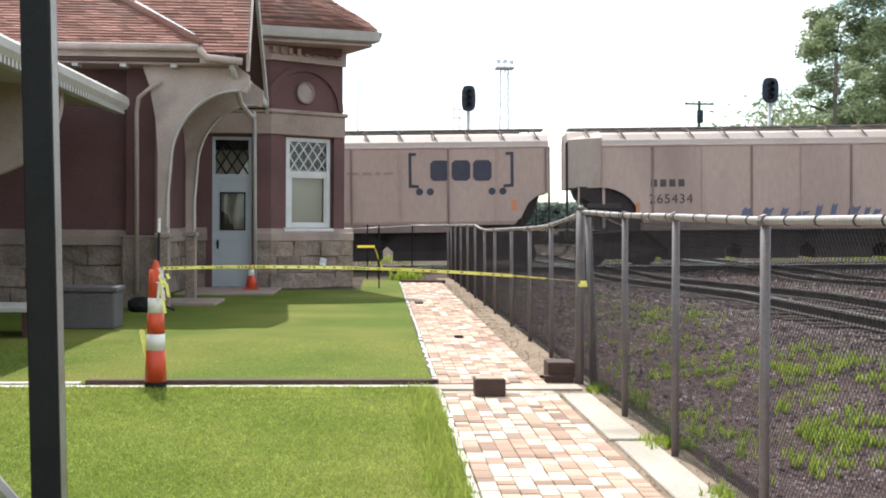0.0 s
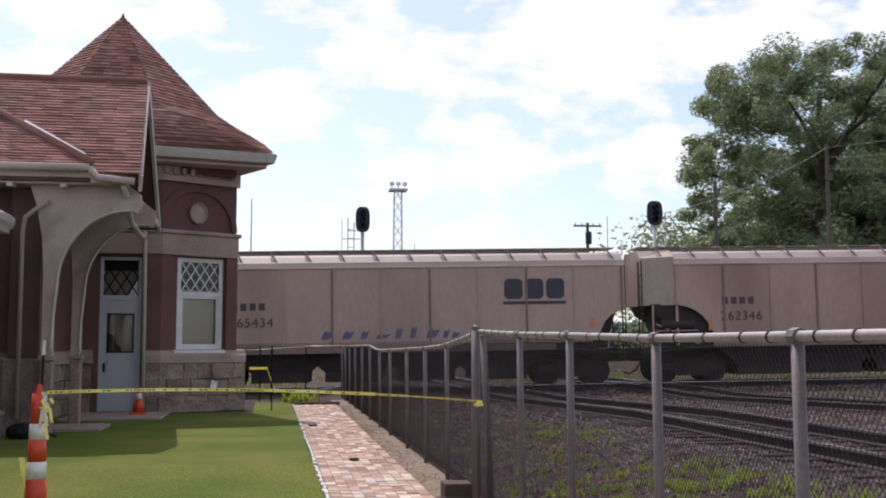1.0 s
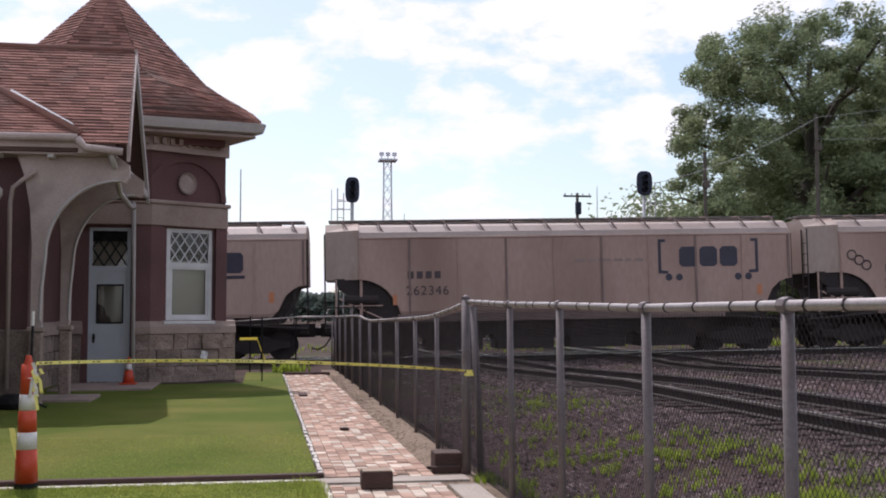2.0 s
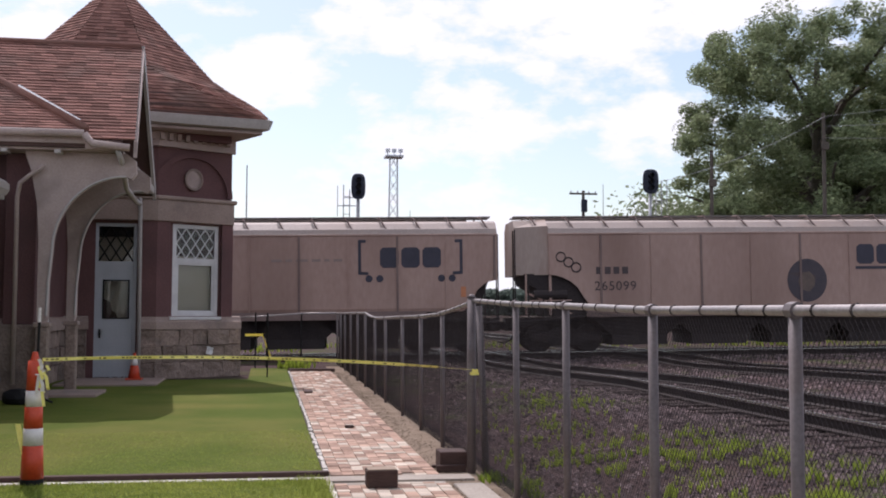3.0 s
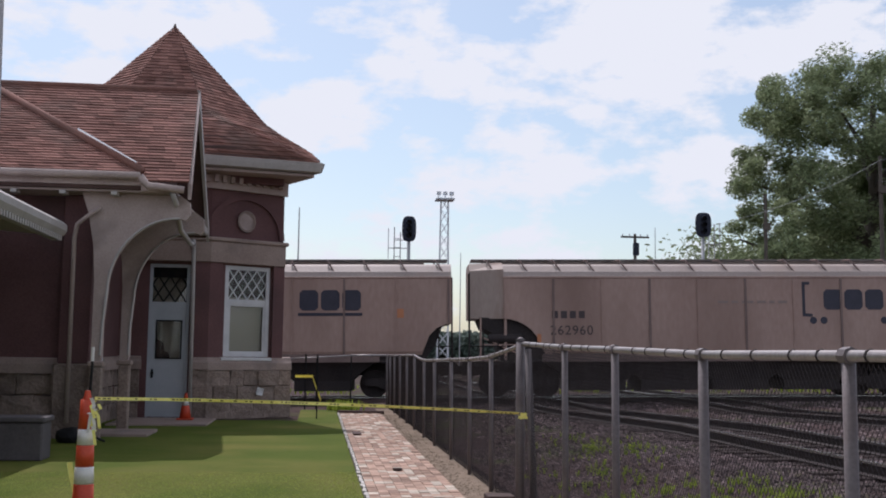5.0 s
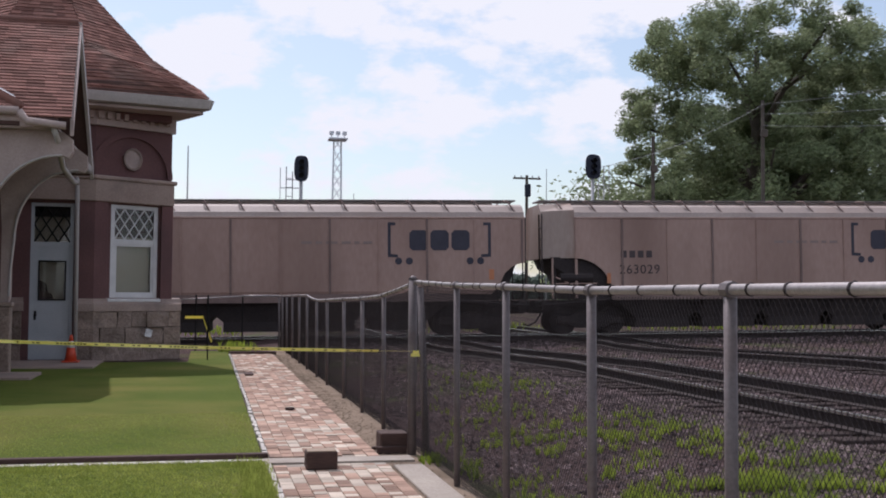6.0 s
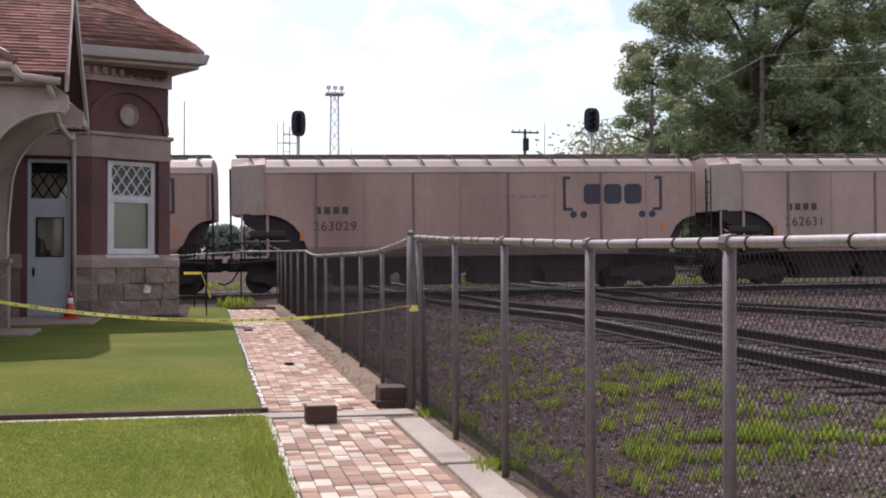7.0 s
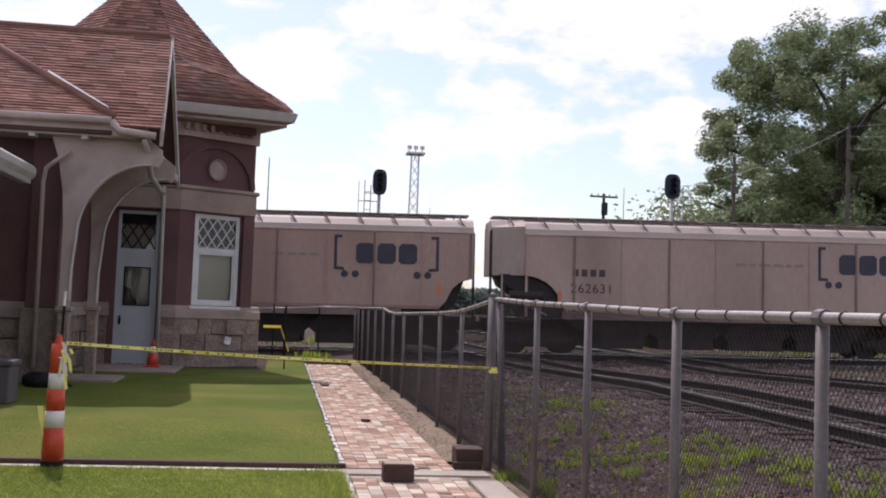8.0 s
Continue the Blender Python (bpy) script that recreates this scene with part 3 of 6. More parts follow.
def build_tower():
    st = thing("station_tower", "maroon brick station tower with stone base and shingled roof", "building")
    door_hole = (-3.79, -2.91, 0.06, 3.50)
    win_hole = (-2.14, -1.08, 1.40, 3.53)
    wall_with_holes("wall", TX0, TX1, TY0, TY0 + 0.4, 0, 5.46, [door_hole, win_hole], WALL_BRICK, st)
    back = 1.25
    part("wall", prism(B(), [(TX1 - .4, TY0 + .4), (TX1, TY0 + .4), (TX1 - back, TY1), (TX1 - back - .4, TY1)], "z", 0, 5.46), WALL_BRICK, st)
    part("wall", prism(B(), [(TX0 + .4, TY0 + .4), (TX0, TY0 + .4), (TX0 + back, TY1), (TX0 + back + .4, TY1)], "z", 0, 5.46), WALL_BRICK, st)
    slab("wall", TX0 + back + 0.4, TX1 - back - 0.4, TY1 - 0.4, TY1, 0, 5.46, WALL_BRICK, st)
    part("base_side", prism(B(), [(TX1 - .1, TY0 - .1), (TX1 + .14, TY0 - .1), (TX1 + .10 - back, TY1 + .1), (TX1 - .1 - back, TY1 + .1)], "z", 0, 1.12), STONE, st)
    part("band_side", prism(B(), [(TX1 - .1, TY0 + .01), (TX1 + .05, TY0 + .01), (TX1 + .05 - back, TY1 + .05), (TX1 - .1 - back, TY1 + .05)], "z", 3.57, 4.06), STONE_BAND, st)
    slab("inner_wall", TX0 + 0.9, TX1 - 0.9, TY0 + 2.8, TY0 + 2.9, 0.1, 5.3, INDOOR, st)
    slab("floor_slab", TX0 + 0.9, TX1 - 0.9, TY0 + 0.4, TY1 - 1.4, -0.05, 0.06, CONCRETE, st)
    ctr = ((TX0 + TX1) / 2, (TY0 + TY1) / 2)
    part("soffit", prism(B(), [(p.x, p.y) for p in roof_ring(*ctr, 3.10, .1, 0)], "z", 5.62, 5.68), BEIGE, st)
    part("wall_head", prism(B(), [(p.x, p.y) for p in roof_ring(*ctr, 2.50, .05, 0)], "z", 5.462, 5.619), WALL_BRICK, st)
    # corner pilasters between door and window, and at the outer corner
    slab("pilaster", -2.86, -2.22, TY0 - 0.10, TY0 + .01, 1.3, 3.6, WALL_BRICK, st, 0.01)
    slab("pilaster", -1.02, TX1 + .03, TY0 - 0.10, TY0 + .01, 1.3, 3.6, WALL_BRICK, st, 0.01)
    # battered stone base with a moulded water table
    bm = B()
    prism(bm, [(TY0 - .16, 0), (TY0 + .02, 0), (TY0 + .02, 1.12), (TY0 - .08, 1.12)], "x", -2.86, TX1 + 0.2)
    part("base_core", bm, STONE_BAND, st)
    stone_course(st, -2.86, TX1 + 0.24, TY0 - .13, 0.0, 1.12, 3, 0.05)
    stone_course(st, TX0, -3.95, TY0 - .05, 0.0, 1.12, 3, 0.05)
    for x0, x1 in ((-2.84, TX1 + .24), (TX0, -3.92)):
        bm = B()
        prism(bm, [(TY0 - .22, 1.12), (TY0 + .02, 1.12), (TY0 + .02, 1.42), (TY0 - .10, 1.40), (TY0 - .13, 1.34), (TY0 - .20, 1.28)], "x", x0, x1)
        part("water_table", bm, STONE_BAND, st)
    # sandstone band with a small capital
    slab("stone_band", TX0 - .03, TX1 + .04, TY0 - 0.14, TY0 + .01, 3.57, 4.06, STONE_BAND, st, 0.012)
    slab("band_cap", TX0 - .03, TX1 + .10, TY0 - 0.19, TY0 + .01, 4.06, 4.15, STONE_BAND, st, 0.02)
    # blind arch with the oculus
    bm = B()
    cx, cz = -1.69, 4.20
    pts = [(cx + 0.92 * math.cos(a), cz + 1.0 * math.sin(a)) for a in [math.pi * k / 20 for k in range(21)]]
    inn = [(cx + 0.80 * math.cos(a), cz + 0.88 * math.sin(a)) for a in [math.pi * k / 20 for k in range(21)]]
    prism(bm, pts + inn[::-1], "y", TY0 - 0.07, TY0 + 0.005)
    part("arch_band", bm, WALL_BRICK, st)
    for nm, r0, r1, y0, mt in (("oculus_frame", 0.21, 0.255, TY0 - 0.09, STONE_BAND),):
        bm = B()
        n = 28
        o = [(cx + r1 * .82 * math.cos(2 * math.pi * k / n), 4.58 + r1 * math.sin(2 * math.pi * k / n)) for k in range(n)]
        i_ = [(cx + r0 * .82 * math.cos(2 * math.pi * k / n), 4.58 + r0 * math.sin(2 * math.pi * k / n)) for k in range(n)]
        uo = [bm.verts.new((x, y0, z)) for x, z in o]
        ui = [bm.verts.new((x, y0, z)) for x, z in i_]
        bo = [bm.verts.new((x, TY0 + .005, z)) for x, z in o]
        for k in range(n):
            q = (k + 1) % n
            bm.faces.new((uo[k], uo[q], ui[q], ui[k]))
            bm.faces.new((uo[k], bo[k], bo[q], uo[q]))
        part(nm, bm, mt, st)
    bm = B()
    prism(bm, [(cx + .215 * .82 * math.cos(2 * math.pi * k / 28), 4.58 + .215 * math.sin(2 * math.pi * k / 28)) for k in range(28)], "y", TY0 - 0.05, TY0 + .004)
    part("oculus_panel", bm, BEIGE, st, "pale blind panel of the round window")
    # cornice with small dentils
    slab("frieze", TX0 - .05, TX1 + .06, TY0 - .12, TY0, 5.28, 5.61, BEIGE, st)
    first = None
    for k in range(26):
        if first is None:
            first = part("dentil", box(B(), 0, .09, TY0 - .22, TY0 - .12, 5.42, 5.57), BEIGE, st)
            first.location.x = TX0 + .1
        else:
            d = new("dentil", first.data)
            d.parent = st
            d.location.x = TX0 + .1 + k * .19
    # eave gutter ring
    cxr, cyr = (TX0 + TX1) / 2, (TY0 + TY1) / 2
    W = 2.52 + 0.76
    bm = B()
    prof = [(-.30, 5.685), (-.04, 5.72), (0.0, 5.84), (.02, 5.92), (-.05, 5.94), (-.3, 5.84)]
    rings = [roof_ring(cxr, cyr, W + o, 0.10, z) for o, z in prof]
    vr = [[bm.verts.new(p) for p in r] for r in rings]
    for u, v in zip(vr, vr[1:] + vr[:1]):
        for k in range(8):
            bm.faces.new((u[k], u[(k + 1) % 8], v[(k + 1) % 8], v[k]))
    bmesh.ops.recalc_face_normals(bm, faces=bm.faces[:])
    part("eave_gutter", bm, TRIM, st, "pale painted eave gutter")
    # eight-sided bell-cast roof
    apex = Vector((cxr + .015, cyr - .60, 9.56))
    def eight(z):
        """The regular eight-sided spire at height z, its front facet towards the lawn."""
        r = (9.74 - z) * 0.97
        f = max(0, (z - 7.1) / (apex.z - 7.1))
        cx, cy = cxr + .08 + (apex.x - cxr - .08) * f, cyr + (apex.y - cyr) * f
        return [Vector((cx + r * math.sin(a), cy - r * math.cos(a), z)) for a in [radians(-34.5 + 45 * k) for k in range(8)]]
    rings = []
    for z, eave in ((5.92, 1.0), (6.02, 0.86), (6.22, 0.62), (6.48, 0.34), (6.80, 0.10), (7.10, 0.0)):
        square = roof_ring(cxr, cyr, W - .06, .05, z)
        rings.append([p.lerp(q, eave) for p, q in zip(eight(z), square)])
    bm = B()
    vr = [[bm.verts.new(p - Vector((0, 0, .02))) for p in r] for r in rings]
    for u, v in zip(vr, vr[1:]):
        for k in range(8):
            bm.faces.new((u[k], u[(k + 1) % 8], v[(k + 1) % 8], v[k]))
    top = bm.verts.new(apex - Vector((0, 0, .02)))
    for k in range(8):
        bm.faces.new((vr[-1][k], vr[-1][(k + 1) % 8], top))
    roof = part("roof", bm, ROOF_FELT, st)
    for i, (u, v) in enumerate(zip(rings, rings[1:])):
        for k in (7, 0, 1, 2):
            tagged(shingle_rows("shingles", (u[k], u[(k + 1) % 8], v[(k + 1) % 8], v[k]), 0.115, 0.22, SHINGLE, roof), kind="stuff")
    for k in (7, 0, 1, 2):
        tagged(shingle_rows("shingles", (rings[-1][k], rings[-1][(k + 1) % 8], apex, apex), 0.115, 0.22, SHINGLE, roof), kind="stuff")
    bm = B()
    tube(bm, [apex - Vector((0, 0, .12)), apex + Vector((0, 0, .07))], 0.07, 8, 0.02)
    part("finial", bm, ROOF_FELT, st)
    # window: frame, sill, two sashes
    win = new("window")
    win.parent = st
    x0, x1, z0, z1 = win_hole
    frame_rect("window_frame", x0, x1, z0, z1, TY0 + .02, TY0 + .14, .09, WHITE, win)
    slab("window_sill", x0 - .06, x1 + .06, TY0 - .16, TY0 + .1, z0 - .07, z0 + .0, WHITE, win, 0.01)
    zm = 2.70
    slab("meeting_rail", x0 + .09, x1 - .09, TY0 + .03, TY0 + .12, zm - .05, zm + .05, WHITE, win)
    lattice_sash(win, x0 + .09, x1 - .09, zm + .05, z1 - .09, TY0 + .06, 4)
    frame_rect("lower_sash", x0 + .09, x1 - .09, z0 + .09, zm - .05, TY0 + .05, TY0 + .10, .055, WHITE, win)
    pane = slab("pane", x0 + .1, x1 - .1, TY0 + .085, TY0 + .092, z0 + .1, z1 - .1, GLASS, win)
    pane.visible_shadow = False
    slab("blind", x0 + .02, x1 - .02, TY0 + .20, TY0 + .22, z0 + .05, zm + .1, TAN_INDOOR, win, label="tan blind behind the lower sash")
    # door with transom
    dr = new("door")
    dr.parent = st
    x0, x1, z0, z1 = door_hole
    # two added tan panels stand in for the light room behind the glass
    slab("blind", x0 + .03, x1 - .03, TY0 + .22, TY0 + .24, 2.55, z1 - .02, TAN_INDOOR, dr, label="tan panel for the light interior behind the transom")
    slab("curtain", x0 + .10, x1 - .03, TY0 + .26, TY0 + .28, 1.30, 2.30, TAN_INDOOR, dr, label="tan panel for the light interior behind the door pane")
    # added dark outline low on the left behind the door pane
    bm = B()
    prism(bm, [(x0 + .12, 1.36), (x0 + .52, 1.36), (x0 + .47, 1.5), (x0 + .40, 1.52), (x0 + .36, 1.72), (x0 + .22, 1.8), (x0 + .12, 1.75)], "y", TY0 + .21, TY0 + .24)
    part("chair_back", bm, TIMBER, dr, "dark outline behind the door pane")
    frame_rect("door_frame", x0, x1, z0 - .05, z1, TY0 + .0, TY0 + .14, .07, DOOR_PAINT, dr)
    zt = 2.62
    slab("transom_bar", x0 + .07, x1 - .07, TY0 + .02, TY0 + .12, zt - .09, zt + .02, DOOR_PAINT, dr)
    lattice_sash(dr, x0 + .07, x1 - .07, zt + .02, z1 - .07, TY0 + .05, 3, BLACK_STEEL)
    # added dark strip that darkens the top third of the transom
    slab("roller_shade", x0 + .03, x1 - .03, TY0 + .11, TY0 + .15, z1 - .30, z1 - .03, BLACK_STEEL, dr, label="dark strip behind the top of the transom pane")
    pane = slab("pane", x0 + .07, x1 - .07, TY0 + .075, TY0 + .082, zt + .02, z1 - .07, GLASS, dr)
    pane.visible_shadow = False
    leaf = wall_with_holes("door_leaf", x0 + .07, x1 - .07, TY0 + .04, TY0 + .09, z0, zt - .09, [(x0 + .20, x1 - .17, 1.38, 2.20)], DOOR_PAINT, dr)
    frame_rect("glazing_bead", x0 + .17, x1 - .14, 1.35, 2.23, TY0 + .02, TY0 + .04, .03, BLACK_STEEL, dr)
    pane = slab("pane", x0 + .2, x1 - .17, TY0 + .06, TY0 + .066, 1.38, 2.20, GLASS, dr)
    pane.visible_shadow = False
    for za, zb in ((0.22, 0.62), (0.72, 1.2)):
        frame_rect("panel_moulding", x0 + .18, x1 - .16, za, zb, TY0 + .028, TY0 + .04, .03, DOOR_PAINT, dr)
    slab("lock_plate", x0 + .10, x0 + .145, TY0 + .02, TY0 + .04, 0.92, 1.12, BLACK_STEEL, dr, 0.004)
    bm = B()
    bmesh.ops.create_uvsphere(bm, u_segments=10, v_segments=6, radius=0.032, matrix=Matrix.Translation((x0 + .122, TY0 - .02, 1.03)))
    part("knob", bm, BLACK_STEEL, dr, smooth=True)
    # downspout
    bm = B()
    tube(bm, [(-2.92, TY0 - .02, 4.9), (-2.9, TY0 - .14, 4.2), (-2.88, TY0 - .16, 3.8), (-2.86, TY0 - .22, 0.15)], 0.045, 8)
    part("downspout", bm, TRIM, st, "pale painted downspout", True)
    # the window wall turns back from the door wall at the corner beside the door
    bend_x, kept = -2.50, ("roof", "shingles", "eave_gutter", "soffit", "finial", "wall_head", "inner_wall", "floor_slab")
    def set_back(x):
        return (x - bend_x) * (0.36 if x > bend_x else -0.21)
    for ob in st.children_recursive:
        kind = ob.name.split(".")[0]
        if ob.type != "MESH" or kind in kept:
            continue
        if kind == "dentil":
            ob.location.y += set_back(ob.location.x)
            ob.location.x += max(0, ob.location.x - bend_x) * .06
            continue
        bm = B()
        bm.from_mesh(ob.data)
        bmesh.ops.bisect_plane(bm, geom=bm.verts[:] + bm.edges[:] + bm.faces[:], plane_co=(bend_x, 0, 0), plane_no=(1, 0, 0))
        for v in bm.verts:
            if v.co.y < TY0 + .6:
                v.co.y += set_back(v.co.x)
                v.co.x += max(0, v.co.x - bend_x) * .06
        bm.to_mesh(ob.data)
        bm.free()
    pivot = Vector((-2.4, 25.0, 0))
    st.matrix_basis = Matrix.Translation(pivot) @ Matrix.Rotation(radians(14), 4, "Z") @ Matrix.Translation(-pivot)
    return st


build_tower()


def build_wing():
    wg = thing("station_wing", "maroon brick station wing with gabled shingle roof and porch brackets", "building")
    XR, XL = -2.47, -16.0
    RY, RZ = 21.1, 6.61
    FY, FZ = 18.55, 4.42
    BY, BZ = 23.75, 4.15
    HX = -3.05                                  # where the gutter turns
    # roof boards
    bm = B()
    prism(bm, [(FY, FZ - .03), (RY, RZ - .03), (BY, BZ - .03), (BY, BZ - .15), (RY, RZ - .17), (FY, FZ - .15)], "x", XL, XR)
    roof = part("roof", bm, ROOF_FELT, wg)
    tagged(shingle_rows("shingles", ((HX - .02, FY, FZ), (XR + .22, FY, FZ), (XR + .02, RY, RZ), (HX - 3.5, RY, RZ)), 0.118, 0.24, SHINGLE, roof), kind="stuff")
    # forward roof plane left of the hip
    d = Vector((0, -.10, .03))
    q = [Vector((XL, FY, FZ + .1)) + d, Vector((HX, FY, FZ + .1)) + d, Vector((HX - 3.5, RY, RZ + .02)), Vector((XL, RY, RZ + .02))]
    bm = B()
    vs = [bm.verts.new(p) for p in q] + [bm.verts.new(p - Vector((0, 0, .1))) for p in q]
    for a, b in ((0, 1), (1, 2), (2, 3), (3, 0)):
        bm.faces.new((vs[a], vs[b], vs[b + 4], vs[a + 4]))
    bm.faces.new(vs[:4])
    part("forward_roof", bm, ROOF_FELT, wg)
    q2 = [q[0].lerp(q[1], .42), q[1], q[2], q[3].lerp(q[2], .42)]
    tagged(shingle_rows("shingles", q2, 0.118, 0.24, SHINGLE, roof), kind="stuff")
    bm = B()
    tube(bm, [q[1] + Vector((.02, 0, .03)), q[2] + Vector((.02, 0, .04))], 0.07, 8)
    part("hip_tile", bm, SHINGLE, wg, smooth=True)
    bm = B()
    a, b = q[1].lerp(q[2], .06), q[1].lerp(q[2], .40)
    tube(bm, [a + Vector((.10, 0, .05)), b + Vector((.10, 0, .07))], 0.032, 4)
    part("flashing", bm, FLASHING, wg, "metal valley flashing with its sun reflection painted white")
    bm = B()
    tube(bm, [(XL, RY, RZ + .02), (XR, RY, RZ + .02)], 0.06, 8)
    part("ridge_tile", bm, SHINGLE, wg, smooth=True)
    # barge boards of the gable
    for ya, za, yb, zb in ((RY, RZ, FY + .1, FZ), (RY, RZ, BY, BZ)):
        bm = B()
        prism(bm, [(ya, za + .03), (yb, zb + .03), (yb, zb - .24), (ya, za - .24)], "x", XR - .0, XR + .06)
        if yb < ya:
            for v in bm.verts:
                v.co.x += .19 * (ya - v.co.y) / (ya - yb)
                v.co.z -= .05
        part("barge_board", bm, TRIM if yb > ya else BEIGE, wg)
    slab("gable_return", XR - .55, XR + .05, BY - .9, BY - .2, BZ - .12, BZ + .05, TRIM, wg, 0.02)
    # gutters
    bm = B()
    tube(bm, [(XL, FY - .16, FZ + .06), (HX, FY - .16, FZ + .06)], 0.065, 8)
    tube(bm, [(HX, FY - .16, FZ + .06), (XR - .45, FY - .12, FZ - .10), (XR + .14, FY - .02, FZ - .14)], 0.065, 8)
    part("eave_gutter", bm, BEIGE, wg, "weathered beige eave gutter", True)
    bm = B()
    box(bm, XL, HX, FY - .04, FY + .06, FZ - .09, FZ + .02)
    box(bm, HX, XR + .02, FY - .02, FY + .08, FZ - .18, FZ - .06)
    part("fascia", bm, BEIGE, wg)
    slab("soffit", XL, XR, FY + .08, BY - .1, FZ - .19, FZ - .152, BEIGE, wg)
    for x in (-3.55, -4.4, -5.2, -6.0):
        slab("eave_block", x, x + .10, FY + .02, FY + .3, FZ - .25, FZ - .192, TRIM, wg)
    # front wall of the wing
    wy = 19.4
    slab("wall", XL, -4.45, wy, wy + .4, 0, FZ - .192, WALL_BRICK, wg)
    slab("wall", -4.85, -4.45, wy + .4, 25.0, 0, FZ - .192, WALL_BRICK, wg)
    stone_course(wg, -8.5, -4.4, wy - .01, 0.0, 1.12, 3, 0.05)
    stone_course(wg, wy, 25.0, -4.45, 0.0, 1.12, 3, 0.05, "y")
    bm = B()
    prism(bm, [(wy - .14, 1.12), (wy + .02, 1.12), (wy + .02, 1.40), (wy - .05, 1.38), (wy - .13, 1.28)], "x", -8.5, -4.38)
    part("water_table", bm, STONE_BAND, wg)
    bm = B()
    prism(bm, [(-4.47, 1.12), (-4.31, 1.12), (-4.32, 1.28), (-4.4, 1.38), (-4.47, 1.4)], "y", wy - .1, 25.0)
    part("water_table", bm, STONE_BAND, wg)
    # brick pier with a stone base that carries the bracket
    slab("pier", -4.44, -3.92, wy - .22, wy + .25, 1.30, FZ - .192, WALL_BRICK, wg, 0.015)
    slab("pier_base", -4.50, -3.86, wy - .30, wy + .3, 0, 1.30, STONE, wg, 0.03)
    # arched porch brackets
    for y, x_post in ((18.95, -3.80), (21.2, -3.72)):
        bm = B()
        x_tip, zt = -2.42, FZ - .195
        n = 18
        inner = []
        for k in range(n + 1):
            a = math.pi * (1 - 0.5 * k / n)
            inner.append((x_tip + (x_post + .20 - x_tip) * -math.cos(a), 2.55 + (zt - .40 - 2.55) * math.sin(a)))
        outline = [(x_post - .02, 1.34), (x_post + .12, 1.34), (x_post + .15, 1.42), (x_post + .15, 2.0)] + inner + [(x_tip + .10, zt - .44), (x_tip + .17, zt - .34), (x_tip + .16, zt - .12), (x_tip, zt), (x_post - .28, zt), (x_post - .16, zt - .35), (x_post - .06, zt - .9), (x_post - .02, zt - 1.5)]
        prism(bm, outline, "y", y - .09, y + .09)
        part("porch_bracket", bm, BEIGE, wg, "arched beige timber porch bracket")
        bm = B()
        tube(bm, [(px, y - .10, pz) for px, pz in [(x_post + .13, 1.45), (x_post + .15, 2.0)] + inner], .022, 6)
        part("bracket_moulding", bm, TRIM, wg)
        slab("bracket_cap", x_post - .07, x_post + .2, y - .13, y + .13, 1.26, 1.345, STONE_BAND, wg, 0.015)
        slab("bracket_post", x_post - .03, x_post + .17, y - .11, y + .11, 0.0, 1.259, STONE, wg, 0.02)
    bm = B()
    tube(bm, [(XR - .05, FY, FZ - .2), (XR - .02, FY + .3, FZ - .35), (-2.55, 20.0, 3.75), (-2.6, 22, 3.7), (-2.85, 24.8, 3.95)], 0.05, 8)
    part("downspout", bm, TRIM, wg, "pale painted downspout", True)
    # white framed side opening seen between the brackets
    side = new("side_door")
    side.parent = wg
    bm = B()
    box(bm, -4.30, -4.24, 20.9, 21.02, 0.1, 3.1)
    box(bm, -4.30, -4.24, 22.0, 22.12, 0.1, 3.1)
    box(bm, -4.30, -4.24, 21.02, 22.0, 3.0, 3.1)
    part("door_frame", bm, WHITE, side)
    slab("door_leaf", -4.31, -4.27, 21.03, 21.99, 0.1, 2.99, DOOR_PAINT, side)
    bm = B()
    tube(bm, [(-3.75, 18.75, 3.97), (-3.98, 18.78, 3.80), (-4.14, 18.85, 3.68), (-4.20, 18.95, 3.45), (-4.20, 19.0, 0.3)], 0.038, 8)
    part("downspout", bm, BEIGE, wg, "weathered beige downspout", True)
    # stone steps
    slab("step", -4.2, -2.2, 22.4, 24.6, 0.0, 0.06, STONE_BAND, wg, 0.01)
    slab("step", -4.3, -2.95, 19.6, 20.9, 0.0, 0.075, STONE_BAND, wg, 0.01)
    return wg


build_wing()


